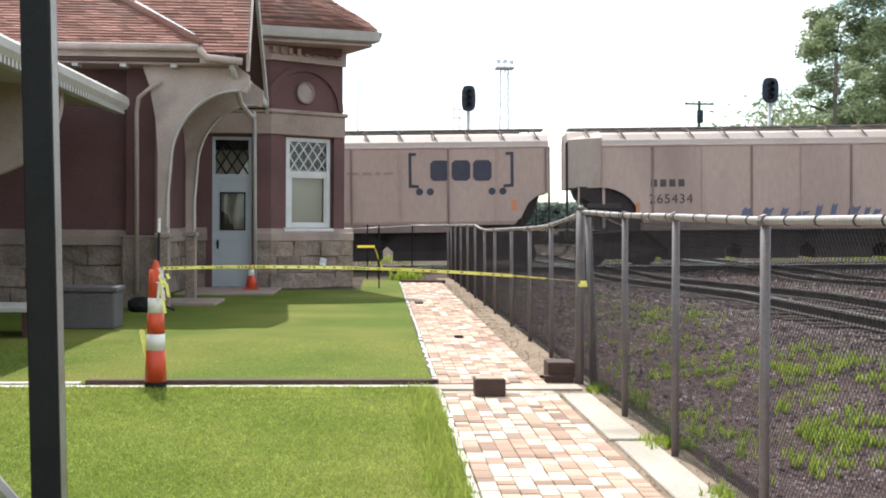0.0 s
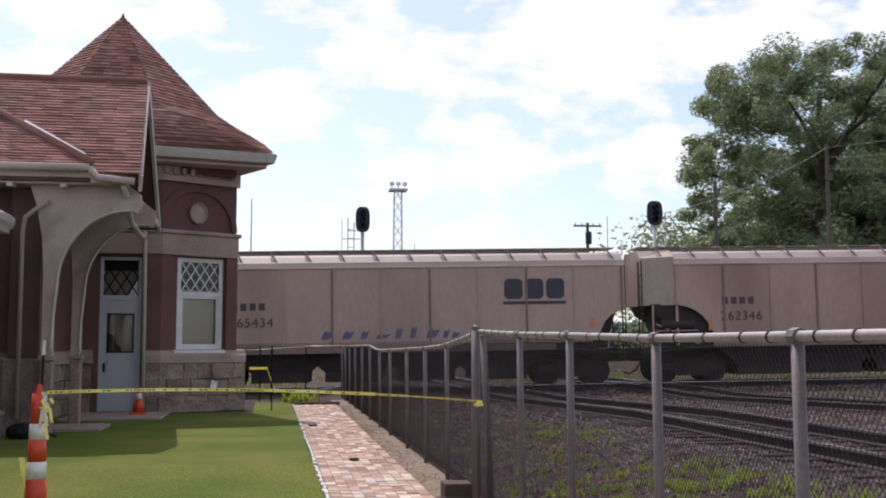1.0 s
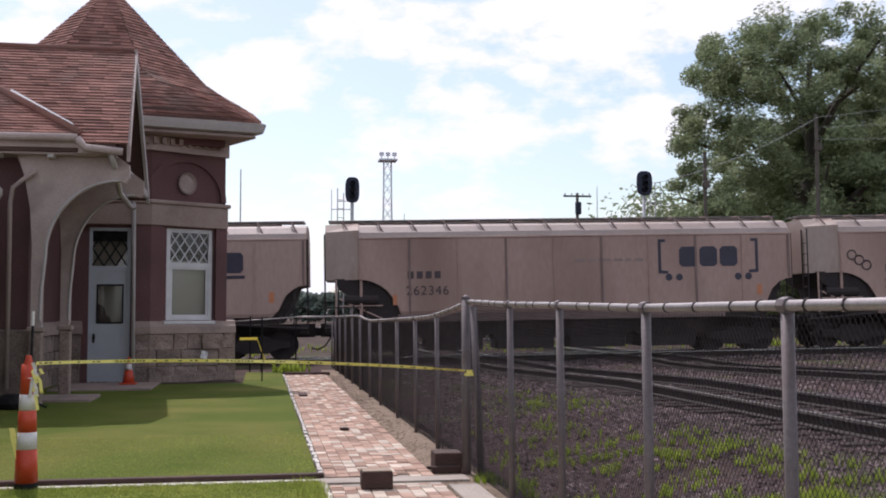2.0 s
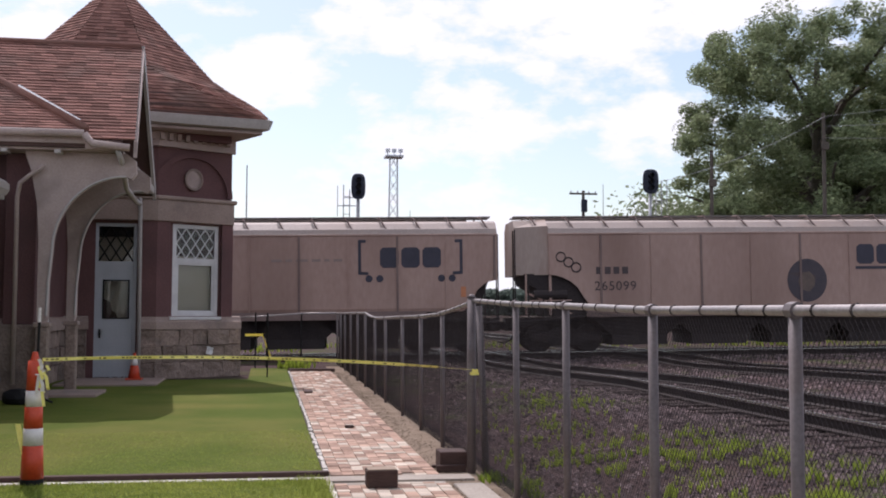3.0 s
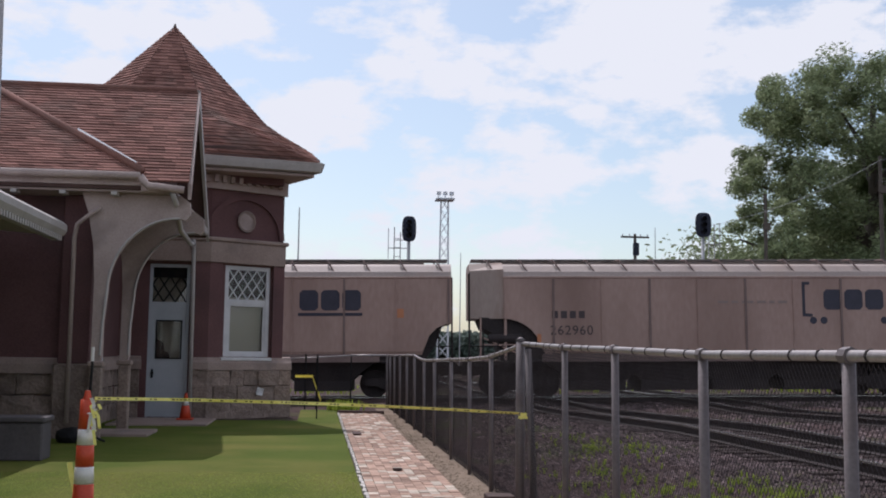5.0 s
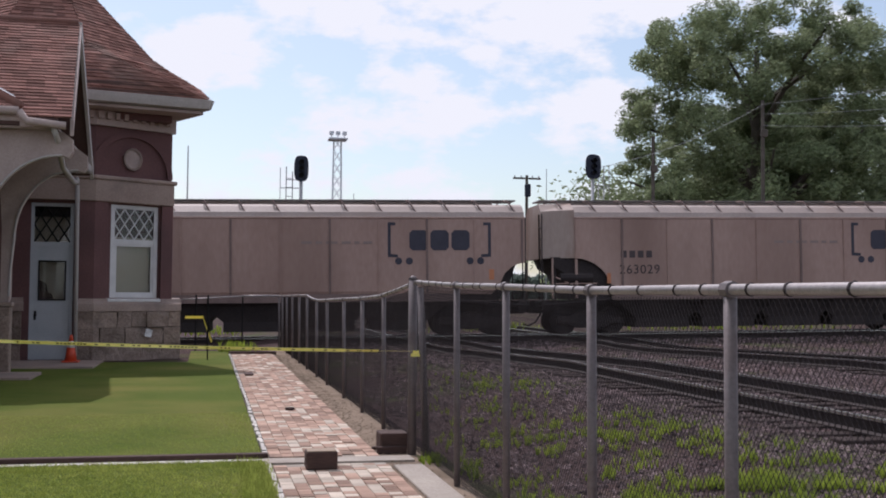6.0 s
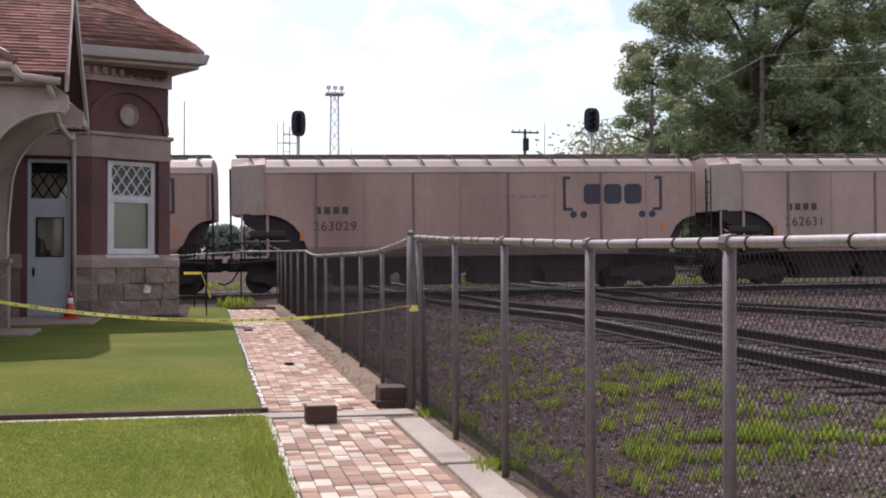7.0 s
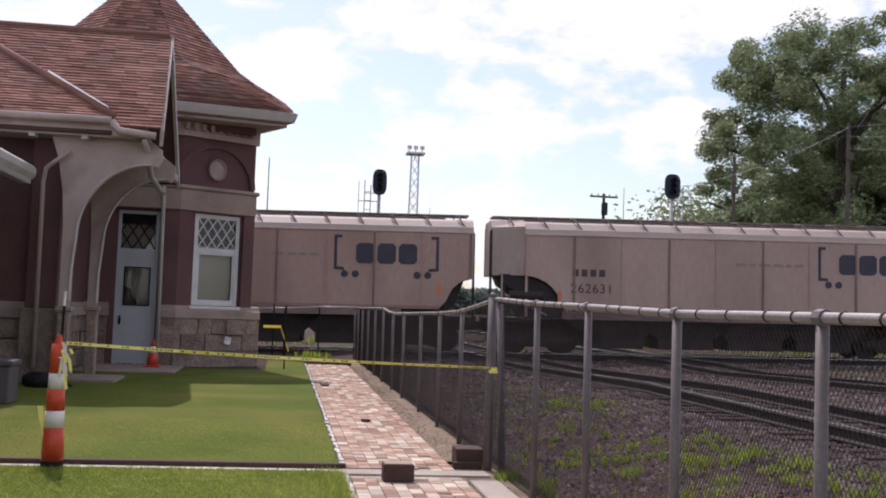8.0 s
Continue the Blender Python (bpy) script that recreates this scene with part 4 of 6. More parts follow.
def build_canopy():
    cp = thing("platform_canopy", "low station canopy with pale dentilled eave", "canopy")
    X = -4.25
    bm = B()
    prism(bm, [(-9, 3.75), (X, 3.42), (X + .05, 3.50), (X + .05, 3.60), (X - .02, 3.66), (-9, 4.05)], "y", 6.0, 18.4)
    part("canopy_roof", bm, TRIM, cp)
    first = None
    for k in range(90):
        if first is None:
            first = part("dentil", box(B(), X - .16, X + .0, 0, .07, 3.335, 3.43), TRIM, cp)
            first.location.y = 6.1
        else:
            d = new("dentil", first.data)
            d.parent = cp
            d.location.y = 6.1 + k * .136
    slab("wall", -6.4, -6.0, 4.0, 17.0, 0.0, 3.86, WALL_BRICK, cp)
    slab("wall", -9, -6.4, 17.0, 17.4, 0, 3.9, WALL_BRICK, cp)
    stone_course(cp, 8.0, 17.0, -6.0, 0.0, 1.12, 3, 0.05, "y")
    win = new("window")
    win.parent = cp
    bm = B()
    box(bm, -6.0, -5.94, 13.6, 13.72, 1.2, 3.2)
    box(bm, -6.0, -5.94, 14.9, 15.02, 1.2, 3.2)
    box(bm, -6.0, -5.94, 13.72, 14.9, 3.1, 3.2)
    box(bm, -6.0, -5.90, 13.55, 15.07, 1.12, 1.2)
    part("window_frame", bm, WHITE, win)
    slab("pane", -5.99, -5.97, 13.72, 14.9, 1.2, 3.1, LENS, win)
    for y in (9.0, 15.6):
        bm = B()
        n = 10
        arc = [(-5.95 + 1.45 * math.sin(math.pi / 2 * k / n), 2.1 + 1.15 * (1 - math.cos(math.pi / 2 * k / n))) for k in range(n + 1)]
        prism(bm, [(-5.99, 2.0)] + arc + [(-4.5, 3.48), (-5.99, 3.58)], "y", y - .08, y + .08)
        part("canopy_bracket", bm, BEIGE, cp)
    return cp


build_canopy()

# ---- fence ----
FX = 1.98
RAIL_LINE = [(-5.0, 1.58), (1.2, 1.58), (3.2, 1.58), (5.4, 1.58), (7.1, 1.61), (8.6, 1.63), (10.2, 1.67), (11.2, 1.60), (12.4, 1.53), (14, 1.495), (15.5, 1.48), (18, 1.45), (19.7, 1.43), (20.8, 1.455), (22, 1.515), (24, 1.51), (27, 1.495), (30.8, 1.485)]


def rail_z(y):
    for (a, za), (b, zb) in zip(RAIL_LINE, RAIL_LINE[1:]):
        if a <= y <= b:
            return za + (zb - za) * (y - a) / (b - a)
    return 1.5


def build_fence():
    fn = thing("chain_link_fence", "rusty galvanised chain link fence with a sagging top rail", "fence")
    bm = B()
    tube(bm, [(FX, y, z) for y, z in RAIL_LINE], 0.0225, 10)
    part("top_rail", bm, GALV, fn, "bright galvanised pipe rail", True)
    posts = [-4.2, -2.5, -0.9, 0.7, 2.3, 3.82, 5.36, 7.02, 8.50, 12.2, 13.96, 15.9, 18.2, 20.0, 22.0, 23.9, 25.9, 27.8, 29.4, 30.8]
    for y in posts:
        bm = B()
        top = rail_z(y) - 0.01
        lean = rnd.uniform(-.012, .012)
        tube(bm, [(FX + .02, y + lean, -.06), (FX + .004, y, top)], 0.026, 10)
        p = part("post", bm, POST, fn, smooth=True)
        bm = B()
        tube(bm, [(FX, y - .03, top - .015 + .025), (FX, y + .03, top - .015 + .025)], 0.034, 8)
        part("rail_clip", bm, POST, p)
    bm = B()
    tube(bm, [(FX - .02, 10.25, -.05), (FX - .02, 10.28, 1.70)], 0.043, 12)
    tube(bm, [(FX - .02, 10.28, 1.70), (FX - .02, 10.28, 1.735)], 0.05, 12, 0.015)
    part("corner_post", bm, POST, fn, "thick galvanised terminal post", True)
    bm = B()
    tube(bm, [(FX + .10, 10.12, -.05), (FX + .03, 10.16, 1.62)], 0.034, 12)
    part("brace_post", bm, POST, fn, smooth=True)
    # ties round the rail
    for k in range(46):
        y = 2.0 + k * 0.33 + rnd.uniform(-.1, .1)
        z = rail_z(y)
        part("rail_tie", tube(B(), [(FX, y - .006, z), (FX, y + .006, z)], 0.0265, 8), WIRE, fn)
    # woven wire: two families of slanting wires
    vs, fs = [], []
    step, run = 0.036, 1.2
    r = 0.0010
    y = -6.5
    while y < 30.8:
        for s in (1, -1):
            a, b = (y, y + run) if s > 0 else (y + run, y)
            z0, z1 = 0.02, None
            n = 10
            pts = []
            for k in range(n + 1):
                yy = a + (b - a) * k / n
                zt = rail_z(min(30.7, max(-4.9, yy))) - 0.03
                if -5.0 < yy < 30.8:
                    pts.append((yy, z0 + (zt - z0) * k / n))
            for (ya, za), (yb, zb) in zip(pts, pts[1:]):
                k = len(vs)
                q = r
                off = 0.002 * s
                vs += [(FX + .052 + off, ya - q, za), (FX + .052 + off, ya + q, za), (FX + .0545 + off, ya, za), (FX + .052 + off, yb - q, zb), (FX + .052 + off, yb + q, zb), (FX + .0545 + off, yb, zb)]
                fs += [(k, k + 1, k + 4, k + 3), (k + 1, k + 2, k + 5, k + 4), (k + 2, k, k + 3, k + 5)]
        y += step
    tagged(raw("wire_mesh", vs, fs, WIRE, fn), kind="stuff")
    return fn


build_fence()


def build_gate():
    gt = thing("pipe_barrier", "long grey pipe barrier between the fence and the station", "barrier")
    bm = B()
    tube(bm, [(FX, 30.8, 1.485), (0.95, 30.2, 1.47)], 0.03, 8)
    part("pipe", bm, GALV, gt, smooth=True)
    bm = B()
    tube(bm, [(0.95, 30.2, 1.47), (-0.75, 29.3, 1.36)], 0.018, 8)
    part("thin_pipe", bm, GALV, gt, smooth=True)
    for x, y, h in ((0.95, 30.2, 1.47), (0.0, 29.7, 1.45), (-0.3, 29.5, 1.50)):
        bm = B()
        tube(bm, [(x, y, -.1), (x, y, h)], 0.02, 8)
        part("stake", bm, BLACK_STEEL, gt)
    return gt


build_gate()

# ---- tape and cones ----
CONE = Vector((-2.03, 9.97, 0.03))


def build_marker():
    mk = thing("traffic_marker", "tall orange and white traffic marker tied with caution tape", "traffic cone", at=CONE)
    def ring(name, z0, z1, r0, r1, mt):
        bm = B()
        tube(bm, [(0, 0, z0), (0, 0, z1)], r0, 18, r1)
        return part(name, bm, mt, mk, smooth=True)
    def rad(z):
        return 0.10 - 0.042 * z / 1.1
    cuts = [(0.05, .34, CONE_ORANGE), (.34, .49, CONE_WHITE), (.49, .68, CONE_ORANGE), (.68, .82, CONE_WHITE), (.82, 1.08, CONE_ORANGE)]
    for a, b, mt in cuts:
        ring("white_band" if mt is CONE_WHITE else "orange_tube", a, b, rad(a), rad(b), mt)
    bm = B()
    tube(bm, [(0, 0, 0), (0, 0, .05)], 0.10, 18, 0.098)
    part("rubber_base", bm, BLACK_STEEL, mk)
    bm = B()
    tube(bm, [(0, 0, 1.08), (0, 0, 1.12), (.0, .0, 1.16)], 0.04, 12, 0.022)
    part("handle", bm, CONE_ORANGE, mk)
    bm = B()
    tube(bm, [(.015, .03, 1.1), (.02, .04, 1.42)], 0.012, 8)
    rod = part("rod", bm, BLACK_STEEL, mk)
    bm = B()
    tube(bm, [(.02, .04, 1.42), (.021, .042, 1.55)], 0.014, 8)
    part("rod_tip", bm, CONE_WHITE, rod)
    # loose tape ends hanging from the knot
    r = random.Random(5)
    for k in range(6):
        bm = B()
        x, z = r.uniform(-.07, .12), r.uniform(.95, 1.12)
        prev = None
        for i in range(6):
            p = Vector((x + r.uniform(-.03, .03), -.07 - r.uniform(0, .03), z - i * r.uniform(.03, .06)))
            c = (bm.verts.new(p + Vector((-.012, 0, 0))), bm.verts.new(p + Vector((.012, .008, .006))))
            if prev:
                bm.faces.new((prev[0], prev[1], c[1], c[0]))
            prev = c
        part("tape_end", bm, TAPE if k % 2 else CONE_WHITE, mk)
    bm = B()
    prev = None
    for i in range(9):
        p = Vector((-.07 - .06 * math.sin(i * .5), -.04, .95 - i * .105))
        c = (bm.verts.new(p + Vector((-.02, 0, 0))), bm.verts.new(p + Vector((.024, .02, .0))))
        if prev and i > 4:
            bm.faces.new((prev[0], prev[1], c[1], c[0]))
        prev = c
    part("tape_end", bm, TAPE, mk)
    return mk


build_marker()


def build_small_cone():
    cn = thing("traffic_cone", "small orange traffic cone with white collar by the door", "traffic cone", at=(-2.80, 23.9, 0.06))
    cn.scale = (.85, .85, .85)
    slab("base", -.2, .2, -.2, .2, 0, .04, CONE_ORANGE, cn, .01)
    for a, b, r0, r1, mt in ((.04, .36, .15, .095, CONE_ORANGE), (.36, .52, .095, .065, CONE_WHITE), (.52, .68, .065, .03, CONE_ORANGE)):
        bm = B()
        tube(bm, [(0, 0, a), (0, 0, b)], r0, 16, r1)
        part("cone_body" if mt is CONE_ORANGE else "collar", bm, mt, cn, smooth=True)


build_small_cone()

TAPE_A, TAPE_B = Vector((-1.96, 9.97, 1.12)), Vector((1.93, 10.2, 1.005))
TAPE_N = 12
# sag of the tape's middle through the clip, in metres (seconds, sag)
SAGS = [(0.0, -.06), (0.7, -.068), (1.5, -.04), (2.2, -.058), (2.8, -.06), (3.3, -.063), (3.5, -.058), (4.2, -.058), (4.8, -.03), (5.3, .015), (5.5, .185), (5.8, .10), (6.2, -.03), (6.5, -.02), (6.8, .10), (7.0, .17), (7.3, .04), (7.5, .0), (8.0, .02)]


def tape_point(f, sag):
    p = TAPE_A.lerp(TAPE_B, f)
    p.z -= 4 * sag * f * (1 - f)
    return p


def build_tape():
    tp = thing("caution_tape", "yellow caution tape with black lettering strung to the fence", "tape")
    L = (TAPE_B - TAPE_A).length / TAPE_N
    pieces = []
    for i in range(TAPE_N):
        bm = B()
        box(bm, -.006, L + .006, -.0008, .0008, -.0145, .0145)
        strip = part("tape_strip", bm, TAPE, tp)
        x = .02
        while x < L - .06:
            w = rnd.uniform(.015, .03)
            part("lettering_bar", box(B(), x, x + w, -.0022, -.0012, -.006, .006), TAPE_INK, strip)
            x += w + (rnd.uniform(.008, .02) if rnd.random() < .6 else rnd.uniform(.05, .12))
        pieces.append(strip)
    bm = B()
    for k in range(5):
        box(bm, -.04 + .012 * k, -.02 + .014 * k, -.06 - .01 * k, -.05 - .01 * k, -.035 - .008 * k, .02 - .01 * (k % 2), 0, Matrix.Translation((FX - .0, 10.2, .995)) @ Matrix.Rotation(.4 * k, 4, "Y"))
    part("knot", bm, TAPE, tp)
    return pieces


TAPE_PIECES = build_tape()


def back_tape():
    tp = thing("tape_strip_by_stake", "short yellow caution tape tied between corner and stake", "tape")
    bm = B()
    for a, b in (((-0.5, 25.6, .98), (-.1, 25.7, .98)), ((-.1, 25.7, .98), (.1, 25.4, .42))):
        a, b = Vector(a), Vector(b)
        v = [bm.verts.new(a + Vector((0, 0, -.03))), bm.verts.new(b + Vector((0, 0, -.03))), bm.verts.new(b + Vector((0.02, 0, .03))), bm.verts.new(a + Vector((0, 0, .03)))]
        bm.faces.new(v)
    bmesh.ops.solidify(bm, geom=bm.faces[:], thickness=0.003)
    part("strip", bm, TAPE, tp)
    bm = B()
    tube(bm, [(.02, 25.2, -.05), (.02, 25.2, 1.5)], 0.016, 6)
    st = part("stake", bm, BLACK_STEEL)
    tagged(st, "thin dark metal stake in the lawn", "stake")


back_tape()


def steel_post():
    """The post close to the camera."""
    ps = thing("steel_post", "black painted square steel post with a brace at its foot", "post", at=(-1.672, 5.6, 0))
    ps.rotation_euler = (0, radians(-1.2), 0)
    slab("column", -.073, .073, -.073, .073, -.02, 6.2, BLACK_STEEL, ps, .009)
    slab("light_edge", .0735, .076, -.05, .05, 0, 6.2, GALV, ps)
    bm = B()
    tube(bm, [(-.55, -.09, .62), (-.08, 0, -.02)], .036, 6)
    part("brace", bm, GALV, ps)


steel_post()


def loose_things():
    # timber edging of the lawn
    bm = box(B(), -2.7, 0.58, 10.08, 10.17, 0, .075, .006)
    tagged(part("edging_timber", bm, TIMBER), "dark weathered timber edging the lawn", "edging")
    bm = box(B(), -5.6, -2.75, 10.08, 10.16, 0, .05, .006)
    tagged(part("edging_timber", bm, EDGING), "pale worn edging strip of the lawn", "edging")
    blk = thing("wooden_block", "brown wooden block with paler top on the path", "block", at=(1.00, 9.43, 0.035))
    slab("body", -.135, .135, -.09, .11, 0, .15, TIMBER, blk, .008)
    # top much paler than the body
    slab("top", -.125, .125, -.08, .10, .1505, .158, TIMBER_TOP, blk)
    blk = thing("timber_block", "dark square timber block beside the fence post", "block", at=(1.80, 10.50, 0.012))
    slab("body", -.13, .14, -.14, .14, .03, .19, TIMBER, blk, .008)
    slab("bearer", -.17, .12, -.2, -.15, 0, .07, TIMBER, blk, .008)
    slab("bearer", -.17, .12, .1, .15, 0, .03, TIMBER, blk, .004)
    tagged(slab("broken_brick", 1.02, 1.14, 14.15, 14.22, .03, .07, TIMBER, bevel=.012), "broken dark brick lying on the path", "brick")
    # thin dark board put where the tower eave's shadow falls on the path
    tagged(slab("brick_scrap", .70, .86, 20.2, 20.8, .03, .06, TIMBER, bevel=.01), "flat dark board painting the eave's shadow on the path", "board")
    for y0, y1, x0, x1, tilt in ((7.5, 9.55, 1.66, 1.93, 1.5), (5.6, 7.42, 1.68, 1.95, -1), (3.4, 5.5, 1.68, 1.95, 1)):
        bm = box(B(), x0, x1, y0, y1, -.02, .032, .008, None)
        ob = part("concrete_slab", bm, CONCRETE)
        tagged(ob, "weathered concrete edging slab along the path", "slab", "slabs along the path")
    # grey box and clutter by the wall
    bx = thing("grey_storage_box", "grey plastic storage box with lid on the lawn", "box", at=(-4.1, 15.6, 0.02))
    slab("body", -.4, .4, -.25, .25, 0, .52, GREY_BOX, bx, .02)
    slab("lid", -.43, .43, -.28, .28, .525, .60, GREY_BOX, bx, .015)
    bn = thing("wooden_bench", "low weathered bench beside the station wall", "bench", at=(-4.9, 14.6, 0.0))
    slab("seat", -.5, .4, -.5, .5, .36, .42, TRIM, bn, .008)
    for x in (-.4, .3):
        slab("leg", x, x + .08, -.45, .45, 0, .36, TIMBER, bn, .006)
    bg = thing("dark_bag", "dark crumpled bag on the porch step", "bag", at=(-3.95, 18.3, 0.02))
    bm = B()
    bmesh.ops.create_icosphere(bm, subdivisions=2, radius=.2)
    for v in bm.verts:
        v.co = Vector((v.co.x * 1.3, v.co.y * .8, max(0, v.co.z * .8 + .1))) * (1 + .25 * noise.noise(v.co * 7))
    part("bag_body", bm, BLACK_STEEL, bg)
    bm = B()
    tube(bm, [(.2, -.05, .05), (.4, -.1, .1), (.55, -.1, .04)], .02, 6)
    part("strap", bm, BLACK_STEEL, bg)
    bm = B()
    r = bmesh.ops.create_grid(bm, x_segments=3, y_segments=3, size=.085)
    for v in bm.verts:
        v.co.z += rnd.uniform(-.02, .02)
    bmesh.ops.solidify(bm, geom=bm.faces[:], thickness=.004)
    ob = part("paper_notice", bm, WHITE)
    ob.matrix_basis = pose(-1.30, 25.42, .62, 85, 12, 34)
    tagged(ob, "torn white paper stuck to the stone base", "paper")


loose_things()


def strip_pebbles():
    """Loose dirt and pebbles along the fence and the broken path edge."""
    r = random.Random(8)
    vs, fs = [], []
    for _ in range(1700):
        y = r.uniform(4.5, 27)
        x = 1.62 + abs(r.gauss(0, .18)) if r.random() < .7 else r.uniform(1.5, 2.1)
        q = r.uniform(.005, .014) * (1 + max(0, y - 8) * .02)
        k = len(vs)
        for dx, dy, dz in ((1, 0, 0), (-1, .1, 0), (0, 1, .1), (.1, -1, 0), (0, 0, .8)):
            vs.append((x + dx * q, y + dy * q * r.uniform(.6, 1.3), .02 + dz * q))
        fs += [(k, k + 2, k + 4), (k + 2, k + 1, k + 4), (k + 1, k + 3, k + 4), (k + 3, k, k + 4)]
    tagged(raw("loose_pebbles", vs, fs, SAND), "loose sandy pebbles and crumbs along the fence", "gravel", kind="stuff")


strip_pebbles()

# ---- freight train ----
def text_mesh(name, body, size, mat, parent, at, depth=0.004):
    """Letters of the built-in font, stood up on the car's side (facing -y)."""
    cu = bpy.data.curves.new(name, "FONT")
    cu.body = body
    cu.size = size
    cu.extrude = depth
    cu.space_character = 1.12
    tmp = bpy.data.objects.new(name, cu)
    scene.collection.objects.link(tmp)
    me = bpy.data.meshes.new_from_object(tmp.evaluated_get(bpy.context.evaluated_depsgraph_get()))
    bpy.data.objects.remove(tmp)
    me.materials.clear()
    me.materials.append(mat)
    ob = new(name, me)
    ob.parent = parent
    ob.matrix_basis = Matrix.Translation(at) @ Matrix.Rotation(math.pi / 2, 4, "X")
    return ob


HALF = 1.56
EAVE, ROOF_Z, SILL = 3.98, 4.46, 1.42


def side_profile():
    """Half of the body's cross-section, from the sill up to the roof's middle (distance from the axis, height)."""
    return [(HALF - .04, SILL), (HALF, SILL + .12), (HALF, 2.4), (HALF, EAVE - .02), (HALF + .025, EAVE), (HALF + .02, EAVE + .05), (HALF - .06, EAVE + .06), (HALF - .16, EAVE + .22), (HALF - .42, ROOF_Z - .05), (.8, ROOF_Z + .04), (0, ROOF_Z + .08)]


def lower_edge(s, L):
    """Height of the side sheet's lower edge along the car: cut away over the trucks."""
    d = L - s
    if d < 0.95:
        return SILL + 1.05 * math.sqrt(max(0, 1 - (d / 0.95) ** 1.9))
    d = s - 1.12
    if d < 1.3:
        return SILL + 1.20 * math.sqrt(max(0, 1 - (max(0, d) / 1.3) ** 1.9))
    return SILL


def build_car(L, rusty, mark, logo, name_label):
    """A covered hopper. Its own x runs along the track from 0 to L, its near side faces -y."""
    car = thing("hopper_car", name_label, "freight car", "cars of the freight train")
    side = CAR_SIDE_2 if rusty else CAR_SIDE
    a0, a1 = 0.31, L - 0.31
    prof = side_profile()
    inset = 1.12
    # body shell
    bm = B()
    n = 64
    rows = []
    for i in range(n + 1):
        s = a0 + inset + (a1 - a0 - inset) * i / n
        low = lower_edge(s - a0, a1 - a0)
        left = [bm.verts.new((s, -o, max(z, low))) for o, z in prof]
        right = [bm.verts.new((s, o, max(z, low))) for o, z in prof[::-1][1:]]
        rows.append(left + right)
    for u, v in zip(rows, rows[1:]):
        for k in range(len(u) - 1):
            f = bm.faces.new((u[k], v[k], v[k + 1], u[k + 1]))
            z = (u[k].co.z + u[k + 1].co.z) / 2
            f.material_index = 1 if z > EAVE + .05 else 0
    bm.faces.new(rows[0])
    bm.faces.new(rows[-1][::-1])
    bmesh.ops.remove_doubles(bm, verts=bm.verts[:], dist=.0005)
    bmesh.ops.recalc_face_normals(bm, faces=bm.faces[:])
    body = part("body", bm, [side, CAR_ROOF], car)
    # tapered end bay at one end, cut away over the truck
    bm = B()
    w0, w1 = HALF - .30, HALF - .02
    low = 2.62
    q = [(a0, -w0, low), (a0 + inset, -w1, low), (a0 + inset, w1, low), (a0, w0, low)]
    top = [(a0, -w0 + .05, EAVE + .26), (a0 + inset, -w1 + .06, EAVE + .30), (a0 + inset, w1 - .06, EAVE + .30), (a0, w0 - .05, EAVE + .26)]
    crown = [(a0, -.9, ROOF_Z + .05), (a0 + inset, -.95, ROOF_Z + .08), (a0 + inset, .95, ROOF_Z + .08), (a0, .9, ROOF_Z + .05)]
    vs = [[bm.verts.new(p) for p in r] for r in (q, top, crown)]
    for u, v in zip(vs, vs[1:]):
        for k in range(4):
            bm.faces.new((u[k], u[(k + 1) % 4], v[(k + 1) % 4], v[k]))
    bm.faces.new(vs[0][::-1])
    bm.faces.new(vs[-1])
    bmesh.ops.recalc_face_normals(bm, faces=bm.faces[:])
    part("end_bay", bm, CAR_BAY, car, "pale rust streaked end bay")
    # solid dark fill for the shade round slope sheets and gear over both trucks
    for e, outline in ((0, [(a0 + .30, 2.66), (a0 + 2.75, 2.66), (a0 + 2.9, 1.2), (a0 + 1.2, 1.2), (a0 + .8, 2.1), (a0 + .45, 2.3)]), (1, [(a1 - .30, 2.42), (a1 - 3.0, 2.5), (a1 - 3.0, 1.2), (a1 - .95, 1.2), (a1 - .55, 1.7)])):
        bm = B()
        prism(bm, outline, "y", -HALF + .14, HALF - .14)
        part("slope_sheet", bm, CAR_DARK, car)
    # braces and brake gear before the dark fill
    for x0, z0, x1, z1, q in ((a0 + .35, 1.25, a0 + .35, 2.64, .035), (a0 + 1.18, 1.25, a0 + 1.18, 2.64, .05), (a0 + .4, 2.0, a0 + 1.9, 1.3, .03), (a0 + .4, 1.75, a0 + 1.9, 1.75, .022)):
        part("end_brace", tube(B(), [(x0, -HALF + .08, z0), (x1, -HALF + .08, z1)], q, 6), side, car)
    part("air_tank", tube(B(), [(a0 + .62, -HALF + .16, 1.95), (a0 + 1.75, -HALF + .16, 1.95)], .17, 10), CAR_DARK, car)
    # ribs
    k = 0
    s = a0 + inset + .05
    ribs = 9
    gap = (a1 - .1 - s) / ribs
    for i in range(ribs + 1):
        x = s + gap * i
        lo = lower_edge(x - a0, a1 - a0) + .02
        thick = .035 if i % 2 else .022
        part("rib", box(B(), x - thick, x + thick, -HALF - .035, -HALF + .01, lo, EAVE - .03), RIB if i % 2 else side, car)
        if i in (0, ribs):
            part("rib", box(B(), x - thick, x + thick, HALF - .01, HALF + .035, lo, EAVE - .03), RIB, car)
    # side sill and top chord
    bm = B()
    box(bm, a0 + 2.4, a1 - 2.4, -HALF - .05, -HALF + .05, SILL - .24, SILL + .03)
    box(bm, a0 + 2.4, a1 - 2.4, HALF - .05, HALF + .05, SILL - .16, SILL + .03)
    part("side_sill", bm, RIB, car)
